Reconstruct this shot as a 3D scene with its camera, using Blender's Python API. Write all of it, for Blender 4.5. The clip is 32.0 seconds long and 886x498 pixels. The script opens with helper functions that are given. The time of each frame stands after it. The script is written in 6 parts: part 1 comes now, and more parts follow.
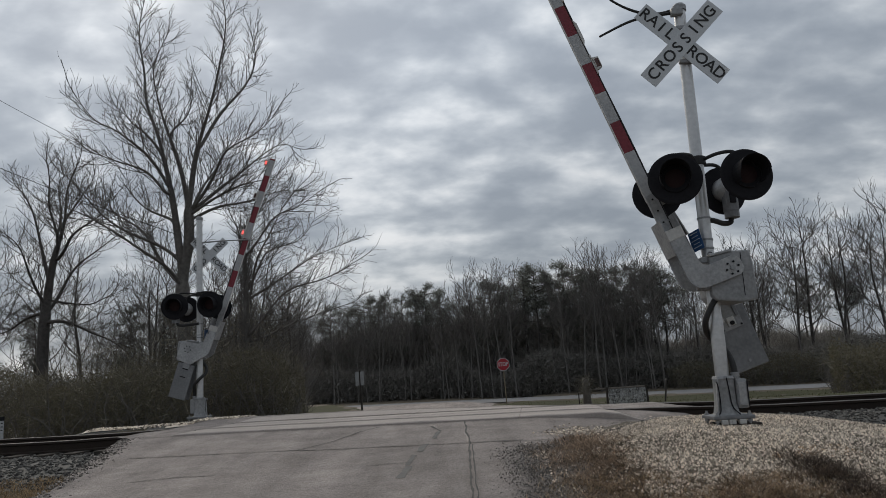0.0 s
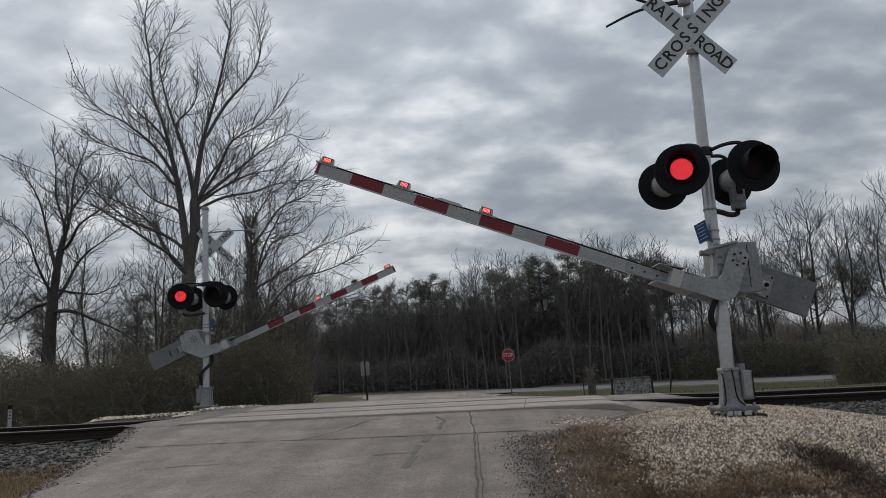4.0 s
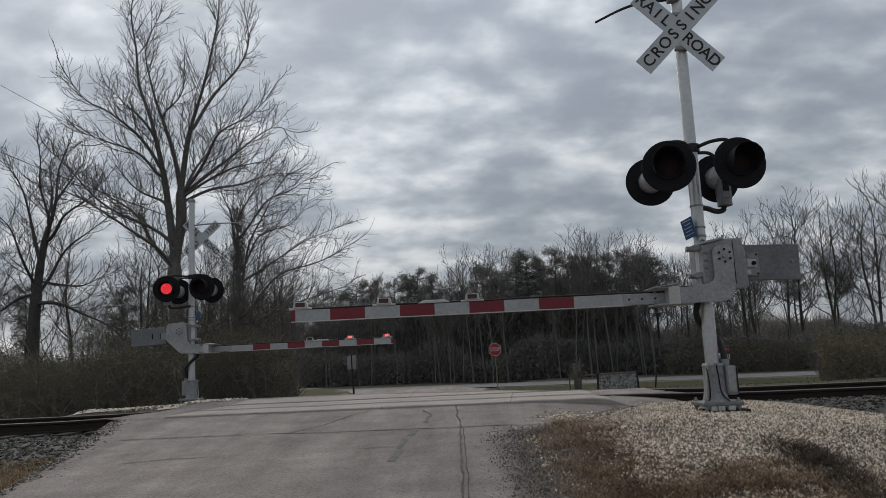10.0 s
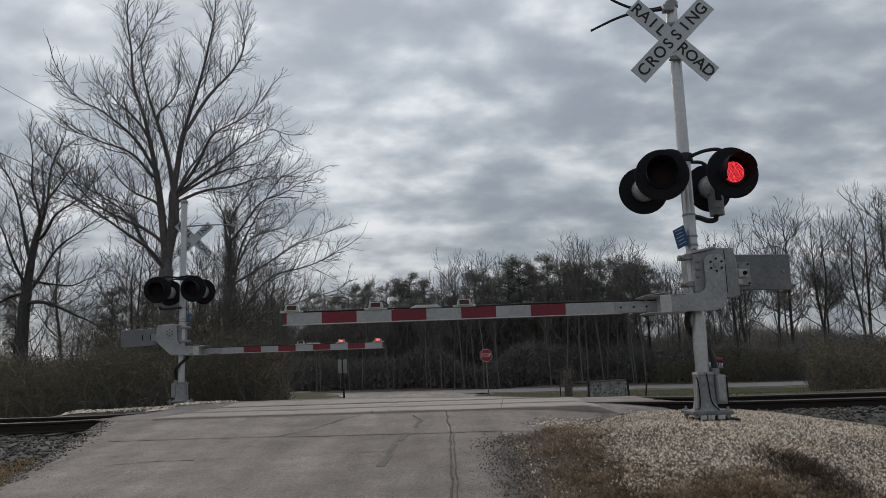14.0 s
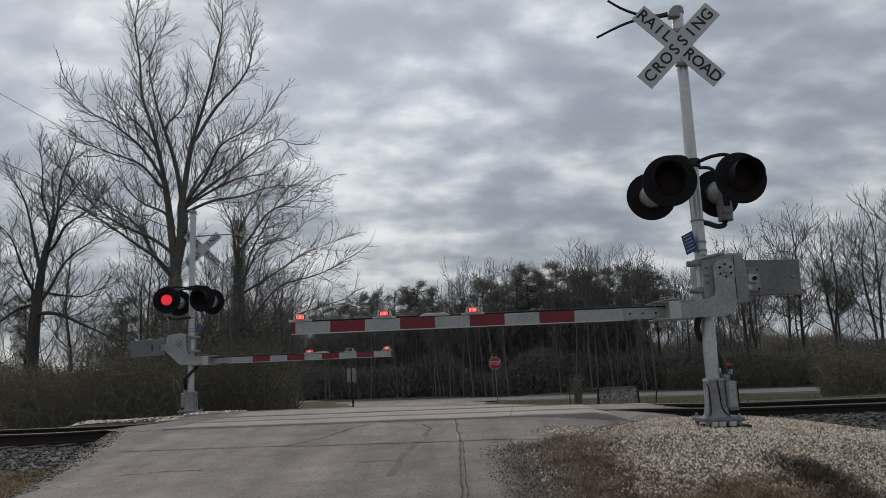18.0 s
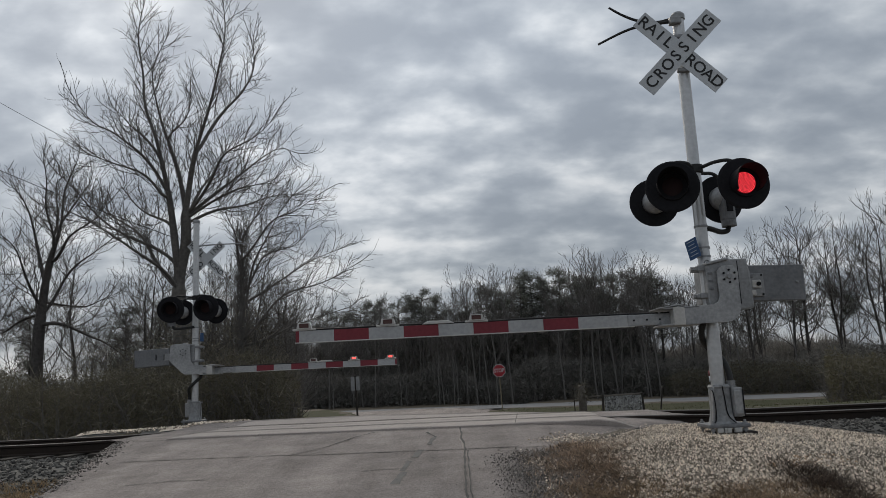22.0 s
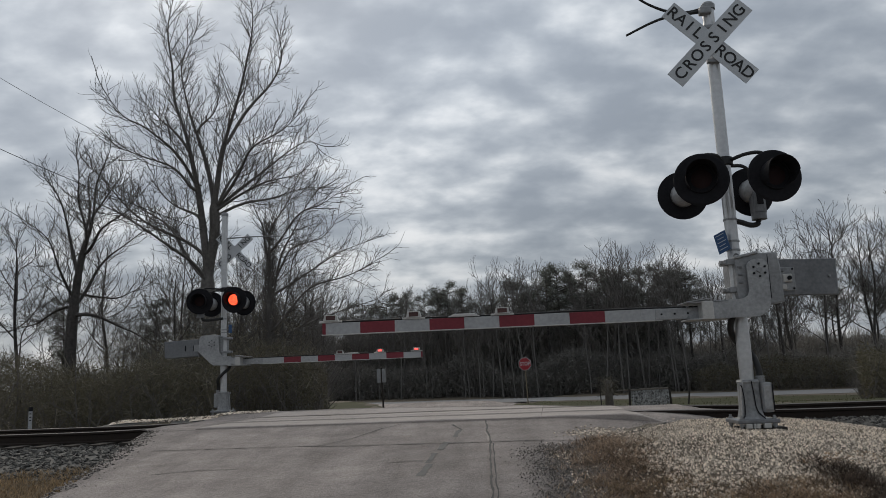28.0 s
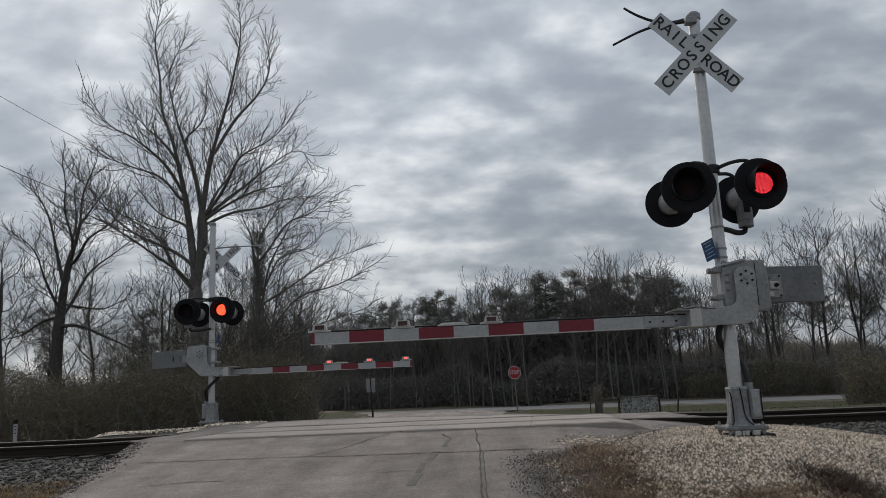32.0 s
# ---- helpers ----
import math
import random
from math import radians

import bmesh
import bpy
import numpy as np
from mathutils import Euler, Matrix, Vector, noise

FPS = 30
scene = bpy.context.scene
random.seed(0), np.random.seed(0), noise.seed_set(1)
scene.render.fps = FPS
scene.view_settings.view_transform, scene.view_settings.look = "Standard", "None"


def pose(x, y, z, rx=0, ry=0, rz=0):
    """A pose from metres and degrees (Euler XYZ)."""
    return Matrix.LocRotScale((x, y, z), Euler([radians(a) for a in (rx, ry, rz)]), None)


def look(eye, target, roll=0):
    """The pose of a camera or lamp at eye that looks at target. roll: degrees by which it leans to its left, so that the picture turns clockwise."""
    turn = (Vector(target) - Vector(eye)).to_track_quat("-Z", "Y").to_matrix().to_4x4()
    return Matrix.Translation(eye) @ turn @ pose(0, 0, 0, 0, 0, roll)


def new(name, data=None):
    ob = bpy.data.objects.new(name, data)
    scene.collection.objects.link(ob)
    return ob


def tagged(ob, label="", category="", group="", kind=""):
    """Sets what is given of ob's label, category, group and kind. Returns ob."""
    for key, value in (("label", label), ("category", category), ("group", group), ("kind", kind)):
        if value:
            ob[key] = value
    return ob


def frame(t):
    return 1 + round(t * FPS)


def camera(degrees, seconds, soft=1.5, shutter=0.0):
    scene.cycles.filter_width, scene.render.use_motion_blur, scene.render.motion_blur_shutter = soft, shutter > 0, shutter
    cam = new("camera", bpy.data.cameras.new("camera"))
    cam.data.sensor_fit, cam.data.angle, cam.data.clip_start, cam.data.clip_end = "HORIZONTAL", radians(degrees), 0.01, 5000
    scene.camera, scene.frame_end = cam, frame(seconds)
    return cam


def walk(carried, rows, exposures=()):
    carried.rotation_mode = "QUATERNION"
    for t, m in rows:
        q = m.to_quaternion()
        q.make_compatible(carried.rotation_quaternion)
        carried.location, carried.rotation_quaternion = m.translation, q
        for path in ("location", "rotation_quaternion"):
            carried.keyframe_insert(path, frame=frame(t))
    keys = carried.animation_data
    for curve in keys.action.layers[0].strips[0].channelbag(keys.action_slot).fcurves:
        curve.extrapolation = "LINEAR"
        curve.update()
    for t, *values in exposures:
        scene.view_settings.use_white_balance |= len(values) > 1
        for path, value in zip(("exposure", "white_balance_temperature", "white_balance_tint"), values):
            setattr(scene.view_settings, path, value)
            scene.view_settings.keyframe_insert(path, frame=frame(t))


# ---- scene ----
# The camera rests beside the road and only turns a little: seconds, yaw to the left, tilt up, lean (degrees).
PATH = [
    (0, 0.57, 9.52, -3.34), (0.5, 0.56, 9.49, -3.32), (1, 0.54, 9.54, -3.29), (1.5, 0.58, 9.61, -3.17), (2, 0.66, 9.73, -3.10), 
    (2.5, 0.78, 9.77, -3.07), (3, 0.92, 9.55, -3.15), (3.5, 1.09, 9.13, -3.15), (5.5, 0.35, 8.58, -2.95), 
    (6, 0.14, 8.55, -2.97), (6.5, 0.10, 8.52, -2.96), (7, 0.04, 8.50, -2.91), (7.5, 0.00, 8.46, -3.00), (8, -0.03, 8.38, -3.08), 
    (8.5, -0.02, 8.36, -3.10), (9, -0.00, 8.36, -3.10), (9.5, 0.04, 8.35, -2.99), (10, 0.09, 8.34, -2.83), 
    (10.5, 0.18, 8.28, -2.75), (11, 0.30, 8.16, -2.68), (11.5, 0.36, 8.06, -2.55), (12, 0.33, 7.97, -2.46), 
    (12.5, 0.29, 7.91, -2.42), (13, 0.26, 7.96, -2.33), (13.5, -0.06, 8.22, -2.23), (14, -0.49, 8.71, -2.04), 
    (14.5, -0.65, 9.14, -2.03), (16.5, -0.40, 9.34, -2.48), (17, -0.25, 9.26, -2.53), (17.5, -0.07, 9.28, -2.48), 
    (18, 0.10, 9.34, -2.44), (18.5, 0.09, 9.38, -2.51), (19, 0.00, 9.44, -2.56), (19.5, -0.01, 9.50, -2.59), 
    (20, 0.05, 9.71, -2.69), (20.5, 0.16, 9.88, -2.74), (21, 0.23, 9.95, -2.74), (21.5, 0.27, 9.97, -2.81), 
    (22, 0.32, 9.94, -2.82), (22.5, 0.39, 9.88, -2.84), (23, 0.38, 9.74, -2.89), (23.5, 0.44, 9.61, -3.04), 
    (24, 0.77, 9.50, -3.17), (24.5, 1.15, 9.54, -3.05), (25, 1.65, 9.70, -2.86), (25.5, 2.25, 9.82, -2.62), 
    (27.5, 2.57, 9.56, -2.44), (28, 2.36, 9.49, -2.37), (28.5, 2.11, 9.39, -2.17), (29, 1.99, 9.53, -2.17), 
    (29.5, 2.07, 9.85, -2.51), (30, 2.01, 9.92, -2.81), (30.5, 1.80, 10.00, -2.89), (31, 1.62, 10.02, -2.90), 
    (31.5, 1.56, 10.04, -2.83), (32, 1.47, 10.13, -2.77), 
]
EYE = (0.0, 0.0, 0.75)
EXPOSURE = 0.0
cam = camera(61.42, 32.0, soft=0.7)


def turned(yaw, tilt, lean):
    a, b = radians(yaw), radians(tilt)
    ahead = Vector((-math.sin(a) * math.cos(b), math.cos(a) * math.cos(b), math.sin(b)))
    return look(EYE, Vector(EYE) + ahead * 10, lean)


walk(cam, [(t, turned(a, b, c)) for t, a, b, c in PATH], exposures=[(0.0, EXPOSURE), (32.0, EXPOSURE)])

# ---- light: an overcast winter sky, the sun a soft glow behind the cloud ----
SUN_UP, SUN_TURN = 36.0, -22.0
world = bpy.data.worlds.new("overcast_sky")
scene.world = world
world.use_nodes = True
wn, wl = world.node_tree.nodes, world.node_tree.links
wn.clear()


def wnode(kind, **values):
    n = wn.new(kind)
    for k, v in values.items():
        n.inputs[k].default_value = v
    return n


w_out = wn.new("ShaderNodeOutputWorld")
w_bg = wn.new("ShaderNodeBackground")
w_sky = wn.new("ShaderNodeTexSky")
w_sky.sky_type, w_sky.sun_disc = "NISHITA", False
w_sky.sun_elevation, w_sky.sun_rotation = radians(SUN_UP), radians(SUN_TURN)
w_dim = wn.new("ShaderNodeVectorMath")
w_dim.operation = "SCALE"
w_dim.inputs["Scale"].default_value = 0.06
wl.new(w_sky.outputs[0], w_dim.inputs[0])
# cloud sheet: a flat layer overhead, so its lumps draw together towards the horizon
w_co = wn.new("ShaderNodeTexCoord")
w_xyz = wn.new("ShaderNodeSeparateXYZ")
wl.new(w_co.outputs["Generated"], w_xyz.inputs[0])
w_up = wn.new("ShaderNodeMath")
w_up.operation = "MAXIMUM"
w_up.inputs[1].default_value = 0.0
wl.new(w_xyz.outputs["Z"], w_up.inputs[0])
w_low = wn.new("ShaderNodeMath")
w_low.operation = "ADD"
w_low.inputs[1].default_value = 0.36
wl.new(w_up.outputs[0], w_low.inputs[0])
w_flat = wn.new("ShaderNodeVectorMath")
w_flat.operation = "DIVIDE"
wl.new(w_co.outputs["Generated"], w_flat.inputs[0])
wl.new(w_low.outputs[0], w_flat.inputs[1])
w_map = wn.new("ShaderNodeMapping")
w_map.inputs["Location"].default_value = (2.9, 4.1, 0.2)
w_map.inputs["Scale"].default_value = (1.2, 1.55, 0.0)
wl.new(w_flat.outputs[0], w_map.inputs["Vector"])
w_big = wnode("ShaderNodeTexNoise", Scale=1.5, Detail=2.0, Roughness=0.5, Distortion=0.0)
w_mid = wnode("ShaderNodeTexNoise", Scale=5.4, Detail=5.0, Roughness=0.48, Distortion=0.08)
for n in (w_big, w_mid):
    wl.new(w_map.outputs[0], n.inputs["Vector"])
w_mix = wn.new("ShaderNodeMix")
w_mix.data_type = "FLOAT"
w_mix.inputs[0].default_value = 0.6
wl.new(w_big.outputs[0], w_mix.inputs[2])
wl.new(w_mid.outputs[0], w_mix.inputs[3])
w_ramp = wn.new("ShaderNodeValToRGB")
w_ramp.color_ramp.interpolation = "B_SPLINE"
stops = w_ramp.color_ramp.elements
stops[0].position, stops[0].color = 0.38, (0.285, 0.322, 0.372, 1)
stops[1].position, stops[1].color = 0.67, (0.88, 0.89, 0.90, 1)
for at, c in ((0.46, (0.365, 0.405, 0.455, 1)), (0.525, (0.475, 0.515, 0.56, 1)), (0.585, (0.64, 0.675, 0.71, 1))):
    stops.new(at).color = c
wl.new(w_mix.outputs[0], w_ramp.inputs[0])
w_over = wn.new("ShaderNodeMix")
w_over.data_type = "RGBA"
w_over.inputs[0].default_value = 0.9
wl.new(w_dim.outputs[0], w_over.inputs[6])
wl.new(w_ramp.outputs[0], w_over.inputs[7])
# the sun's glow through the cloud
w_dot = wn.new("ShaderNodeVectorMath")
w_dot.operation = "DOT_PRODUCT"
w_dot.inputs[1].default_value = (math.sin(radians(SUN_TURN)) * math.cos(radians(SUN_UP)), math.cos(radians(SUN_TURN)) * math.cos(radians(SUN_UP)), math.sin(radians(SUN_UP)))
wl.new(w_co.outputs["Generated"], w_dot.inputs[0])
w_glow = wn.new("ShaderNodeMapRange")
w_glow.interpolation_type = "SMOOTHSTEP"
w_glow.inputs["From Min"].default_value, w_glow.inputs["From Max"].default_value = 0.74, 1.0
w_glow.inputs["To Min"].default_value, w_glow.inputs["To Max"].default_value = 0.96, 1.17
wl.new(w_dot.outputs["Value"], w_glow.inputs["Value"])
w_lit = wn.new("ShaderNodeVectorMath")
w_lit.operation = "SCALE"
w_fall = wn.new("ShaderNodeMapRange")
w_fall.inputs["From Min"].default_value, w_fall.inputs["From Max"].default_value = 0.06, 0.42
w_fall.inputs["To Min"].default_value, w_fall.inputs["To Max"].default_value = 0.80, 1.10
wl.new(w_xyz.outputs["Z"], w_fall.inputs["Value"])
w_both = wn.new("ShaderNodeMath")
w_both.operation = "MULTIPLY"
wl.new(w_glow.outputs[0], w_both.inputs[0])
wl.new(w_fall.outputs[0], w_both.inputs[1])
wl.new(w_over.outputs[2], w_lit.inputs[0])
wl.new(w_both.outputs[0], w_lit.inputs["Scale"])
wl.new(w_lit.outputs[0], w_bg.inputs["Color"])
w_bg.inputs["Strength"].default_value = 1.0
wl.new(w_bg.outputs[0], w_out.inputs[0])

sun = new("sun", bpy.data.lights.new("sun", "SUN"))
sun.data.energy, sun.data.angle, sun.data.color = 1.2, radians(28), (1.0, 0.89, 0.74)
sx, sy, sz = (math.sin(radians(SUN_TURN)) * math.cos(radians(SUN_UP)), math.cos(radians(SUN_TURN)) * math.cos(radians(SUN_UP)), math.sin(radians(SUN_UP)))
sun.matrix_world = look((sx * 200, sy * 200, sz * 200), (0, 0, 0))

# ---- materials ----
def rgb(c):
    return (c[0], c[1], c[2], 1.0)


def material(name, dark, light, rough=0.8, metal=0.0, grain=40.0, stain=3.0, bump=0.15, bump_scale=None, spread=0.25, per_object=0.0, per_island=0.0, gloss_var=0.08, coat=0.0):
    """Two scales of variation (fine grain, broad stains), a bump, and an optional shift from piece to piece."""
    m = bpy.data.materials.new(name)
    m.use_nodes = True
    n, l = m.node_tree.nodes, m.node_tree.links
    b = n["Principled BSDF"]
    co = n.new("ShaderNodeTexCoord")
    fine = n.new("ShaderNodeTexNoise")
    fine.inputs["Scale"].default_value, fine.inputs["Detail"].default_value = grain, 6
    broad = n.new("ShaderNodeTexNoise")
    broad.inputs["Scale"].default_value, broad.inputs["Detail"].default_value, broad.inputs["Roughness"].default_value = stain, 5, 0.6
    for t in (fine, broad):
        l.new(co.outputs["Object"], t.inputs["Vector"])
    mix = n.new("ShaderNodeMix")
    mix.data_type = "FLOAT"
    mix.inputs[0].default_value = 0.5
    l.new(fine.outputs[0], mix.inputs[2])
    l.new(broad.outputs[0], mix.inputs[3])
    src = mix.outputs[0]
    for amount, kind in ((per_object, "ShaderNodeObjectInfo"), (per_island, "ShaderNodeNewGeometry")):
        if amount:
            info = n.new(kind)
            add = n.new("ShaderNodeMath")
            add.operation = "MULTIPLY_ADD"
            l.new(info.outputs["Random" if kind.endswith("Info") else "Random Per Island"], add.inputs[0])
            add.inputs[1].default_value = amount
            l.new(src, add.inputs[2])
            sub = n.new("ShaderNodeMath")
            sub.operation = "SUBTRACT"
            l.new(add.outputs[0], sub.inputs[0])
            sub.inputs[1].default_value = amount / 2
            src = sub.outputs[0]
    ramp = n.new("ShaderNodeValToRGB")
    e = ramp.color_ramp.elements
    e[0].position, e[0].color = 0.5 - spread, rgb(dark)
    e[1].position, e[1].color = 0.5 + spread, rgb(light)
    l.new(src, ramp.inputs[0])
    l.new(ramp.outputs[0], b.inputs["Base Color"])
    b.inputs["Metallic"].default_value = metal
    b.inputs["Specular IOR Level"].default_value = 0.35
    r = n.new("ShaderNodeMapRange")
    r.inputs["To Min"].default_value, r.inputs["To Max"].default_value = max(rough - gloss_var * 2, 0.05), min(rough + gloss_var * 2, 1)
    l.new(broad.outputs[0], r.inputs["Value"])
    l.new(r.outputs[0], b.inputs["Roughness"])
    if coat:
        b.inputs["Coat Weight"].default_value = coat
    if bump:
        bt = n.new("ShaderNodeTexNoise")
        bt.inputs["Scale"].default_value, bt.inputs["Detail"].default_value = bump_scale or grain, 5
        l.new(co.outputs["Object"], bt.inputs["Vector"])
        bp = n.new("ShaderNodeBump")
        bp.inputs["Strength"].default_value, bp.inputs["Distance"].default_value = bump, 0.02
        l.new(bt.outputs[0], bp.inputs["Height"])
        l.new(bp.outputs[0], b.inputs["Normal"])
    return m


def glowing(name, colour, strength):
    """A light-giving face."""
    m = bpy.data.materials.new(name)
    m.use_nodes = True
    b = m.node_tree.nodes["Principled BSDF"]
    b.inputs["Base Color"].default_value = rgb([c * 0.3 + 0.01 for c in colour])
    b.inputs["Emission Color"].default_value = rgb(colour)
    b.inputs["Emission Strength"].default_value = strength
    return m


M_GALV = material("galvanised_steel", (0.17, 0.175, 0.18), (0.34, 0.345, 0.35), 0.5, 0.35, 30, 4, 0.05)
M_ALU = material("weathered_aluminium_paint", (0.20, 0.205, 0.21), (0.42, 0.425, 0.43), 0.5, 0.25, 25, 3.5, 0.06, spread=0.2)
M_CASE = material("grey_cast_case", (0.15, 0.155, 0.16), (0.33, 0.335, 0.34), 0.55, 0.25, 25, 3.0, 0.08, spread=0.2)
M_WEIGHT = material("dull_steel_weight", (0.10, 0.105, 0.11), (0.23, 0.235, 0.245), 0.5, 0.3, 25, 3.0, 0.05, spread=0.25)
M_MAST = material("dull_aluminium_mast", (0.34, 0.345, 0.35), (0.66, 0.66, 0.66), 0.38, 0.6, 22, 2.2, 0.04, spread=0.36)
M_BLACK = material("matt_black_enamel", (0.010, 0.010, 0.012), (0.021, 0.021, 0.024), 0.8, 0.0, 30, 4, 0.04)
M_BLACK.node_tree.nodes["Principled BSDF"].inputs["Specular IOR Level"].default_value = 0.12
M_RUBBER = material("black_hose", (0.008, 0.008, 0.008), (0.03, 0.03, 0.03), 0.6, 0, 40, 6, 0.1)
M_LENS = material("dark_red_lens", (0.012, 0.004, 0.004), (0.022, 0.006, 0.006), 0.75, 0, 50, 6, 0.05)
M_WHITE = material("dirty_white_sheeting", (0.25, 0.255, 0.26), (0.45, 0.455, 0.46), 0.5, 0, 25, 3, 0.02)
M_CAST = material("pale_cast_aluminium", (0.34, 0.335, 0.32), (0.58, 0.57, 0.55), 0.5, 0.2, 30, 5, 0.05)
M_SIGN = material("retroreflective_white_blade", (0.40, 0.42, 0.44), (0.56, 0.58, 0.60), 0.45, 0, 60, 2.5, 0.02)
M_RED = material("faded_red_sheeting", (0.12, 0.016, 0.024), (0.215, 0.030, 0.042), 0.5, 0, 25, 3, 0.02)
M_INK = material("black_lettering", (0.01, 0.01, 0.012), (0.03, 0.03, 0.03), 0.6, 0, 50, 8, 0.0)
M_BLUE = material("blue_notice_plate", (0.012, 0.045, 0.12), (0.025, 0.08, 0.19), 0.45, 0, 40, 6, 0.0)
M_BAR = material("white_print", (0.3, 0.35, 0.42), (0.45, 0.5, 0.56), 0.5, 0, 40, 6, 0.0)
M_LED = glowing("lit_red_led", (1.0, 0.06, 0.08), 1.9)
M_LEDGLOW = glowing("red_glow_round_the_leds", (1.0, 0.012, 0.03), 0.17)
M_LEDHOT = glowing("lit_orange_red_led", (1.0, 0.16, 0.06), 2.6)
M_HOTGLOW = glowing("orange_red_glow_round_the_leds", (1.0, 0.07, 0.03), 1.0)
M_TIP = glowing("lit_red_gate_light", (1.0, 0.16, 0.13), 2.2)
M_TIPGLOW = glowing("deep_red_gate_lens", (1.0, 0.01, 0.03), 0.7)
M_TIPOFF = material("unlit_gate_light_lens", (0.05, 0.022, 0.02), (0.11, 0.05, 0.045), 0.3, 0, 60, 8, 0.02)


def road_material():
    """Worn asphalt: broad warm and cool blotches, streaks along the lanes, mottling and fine stone grain."""
    m = material("worn_grey_asphalt", (0.172, 0.149, 0.136), (0.465, 0.41, 0.382), 0.85, 0, 90, 2.2, 1.0, 110, 0.2)
    n, l = m.node_tree.nodes, m.node_tree.links
    b = n["Principled BSDF"]
    base = b.inputs["Base Color"].links[0].from_socket
    co = n.new("ShaderNodeTexCoord")
    last = base
    for scale, size, dark, light, at in (((1.3, 0.10, 1.0), 1.6, 0.78, 1.08, 0.45), ((1.0, 0.8, 1.0), 0.42, 0.80, 1.12, 0.5), ((1.0, 1.0, 1.0), 34.0, 0.66, 1.10, 0.42)):
        mp = n.new("ShaderNodeMapping")
        mp.inputs["Scale"].default_value = scale
        l.new(co.outputs["Object"], mp.inputs["Vector"])
        t = n.new("ShaderNodeTexNoise")
        t.inputs["Scale"].default_value, t.inputs["Detail"].default_value, t.inputs["Roughness"].default_value = size, 6, 0.62
        l.new(mp.outputs[0], t.inputs["Vector"])
        r = n.new("ShaderNodeMapRange")
        r.inputs["From Min"].default_value, r.inputs["From Max"].default_value = at - 0.14, at + 0.16
        r.inputs["To Min"].default_value, r.inputs["To Max"].default_value = dark, light
        l.new(t.outputs[0], r.inputs["Value"])
        k = n.new("ShaderNodeVectorMath")
        k.operation = "SCALE"
        l.new(last, k.inputs[0])
        l.new(r.outputs[0], k.inputs["Scale"])
        last = k.outputs[0]
    l.new(last, b.inputs["Base Color"])
    return m


M_ROAD = road_material()
M_HWY = material("pale_highway_asphalt", (0.15, 0.15, 0.154), (0.25, 0.25, 0.255), 0.75, 0, 20, 0.2, 0.2)
M_PANEL = material("concrete_crossing_panel", (0.255, 0.223, 0.203), (0.49, 0.435, 0.40), 0.85, 0, 45, 0.9, 0.35, 80, 0.2)
M_SEAM = material("tar_seam", (0.015, 0.015, 0.015), (0.05, 0.048, 0.045), 0.7, 0, 60, 6, 0.2)
M_RAIL = material("rusty_rail_web", (0.012, 0.009, 0.007), (0.036, 0.024, 0.018), 0.8, 0.2, 40, 3, 0.15)
M_RAILTOP = material("worn_rail_head", (0.10, 0.085, 0.075), (0.22, 0.20, 0.185), 0.4, 0.6, 40, 3, 0.05)
M_TIE = material("creosoted_tie", (0.012, 0.010, 0.008), (0.05, 0.042, 0.035), 0.9, 0, 30, 3, 0.3)
M_LITTER = material("matted_dead_grass", (0.055, 0.043, 0.028), (0.21, 0.155, 0.095), 0.95, 0, 35, 2.0, 0.8, 40, 0.16)
M_EARTH = material("leaf_littered_soil", (0.055, 0.045, 0.032), (0.15, 0.125, 0.09), 0.95, 0, 14, 0.5, 0.5, 22)
M_BALLAST = material("grey_ballast_stone", (0.022, 0.02, 0.019), (0.15, 0.143, 0.13), 0.85, 0, 20, 2, 0.3, per_island=0.6)
M_GRAVEL = material("white_limestone_gravel", (0.15, 0.12, 0.09), (0.95, 0.82, 0.675), 0.85, 0, 22, 0.8, 0.3, per_island=0.72, spread=0.33)
# bed under the loose stones: shade in the gaps painted as a dark colour
M_GRAVELBED = material("gap_shade_gravel_bed", (0.06, 0.048, 0.037), (0.24, 0.195, 0.15), 0.9, 0, 60, 0.9, 0.8, 40, spread=0.12)
M_STRAW = material("dead_straw_grass", (0.13, 0.092, 0.055), (0.44, 0.32, 0.19), 0.9, 0, 10, 1.5, 0, per_island=0.6)
M_WEED = material("dead_brown_weeds", (0.10, 0.072, 0.053), (0.50, 0.37, 0.265), 0.9, 0, 10, 1.5, 0, per_island=0.7)
M_DARKWEED = material("blackened_weeds", (0.045, 0.035, 0.028), (0.17, 0.128, 0.10), 0.9, 0, 10, 1.5, 0, per_island=0.7)
M_GRIT = material("grey_brown_grit", (0.075, 0.067, 0.06), (0.33, 0.295, 0.265), 0.9, 0, 20, 2, 0.2, per_island=0.8)
M_STAINED = material("rust_stained_gravel", (0.16, 0.09, 0.045), (0.62, 0.43, 0.27), 0.85, 0, 22, 0.8, 0.3, per_island=0.8, spread=0.34)
M_GRASS = material("dull_winter_grass", (0.045, 0.052, 0.024), (0.11, 0.11, 0.056), 0.9, 0, 10, 0.4, 0.2, per_island=0.4)
M_BARK = material("pale_mottled_bark", (0.055, 0.051, 0.047), (0.19, 0.178, 0.163), 0.9, 0, 9, 1.3, 0.4, 20)
M_TWIG = material("grey_brown_twigs", (0.066, 0.061, 0.057), (0.168, 0.153, 0.141), 0.9, 0, 6, 0.6, 0.0)
M_TWIG2 = material("brown_brush_twigs", (0.075, 0.066, 0.050), (0.23, 0.205, 0.16), 0.9, 0, 6, 0.6, 0.0, per_island=0.7)
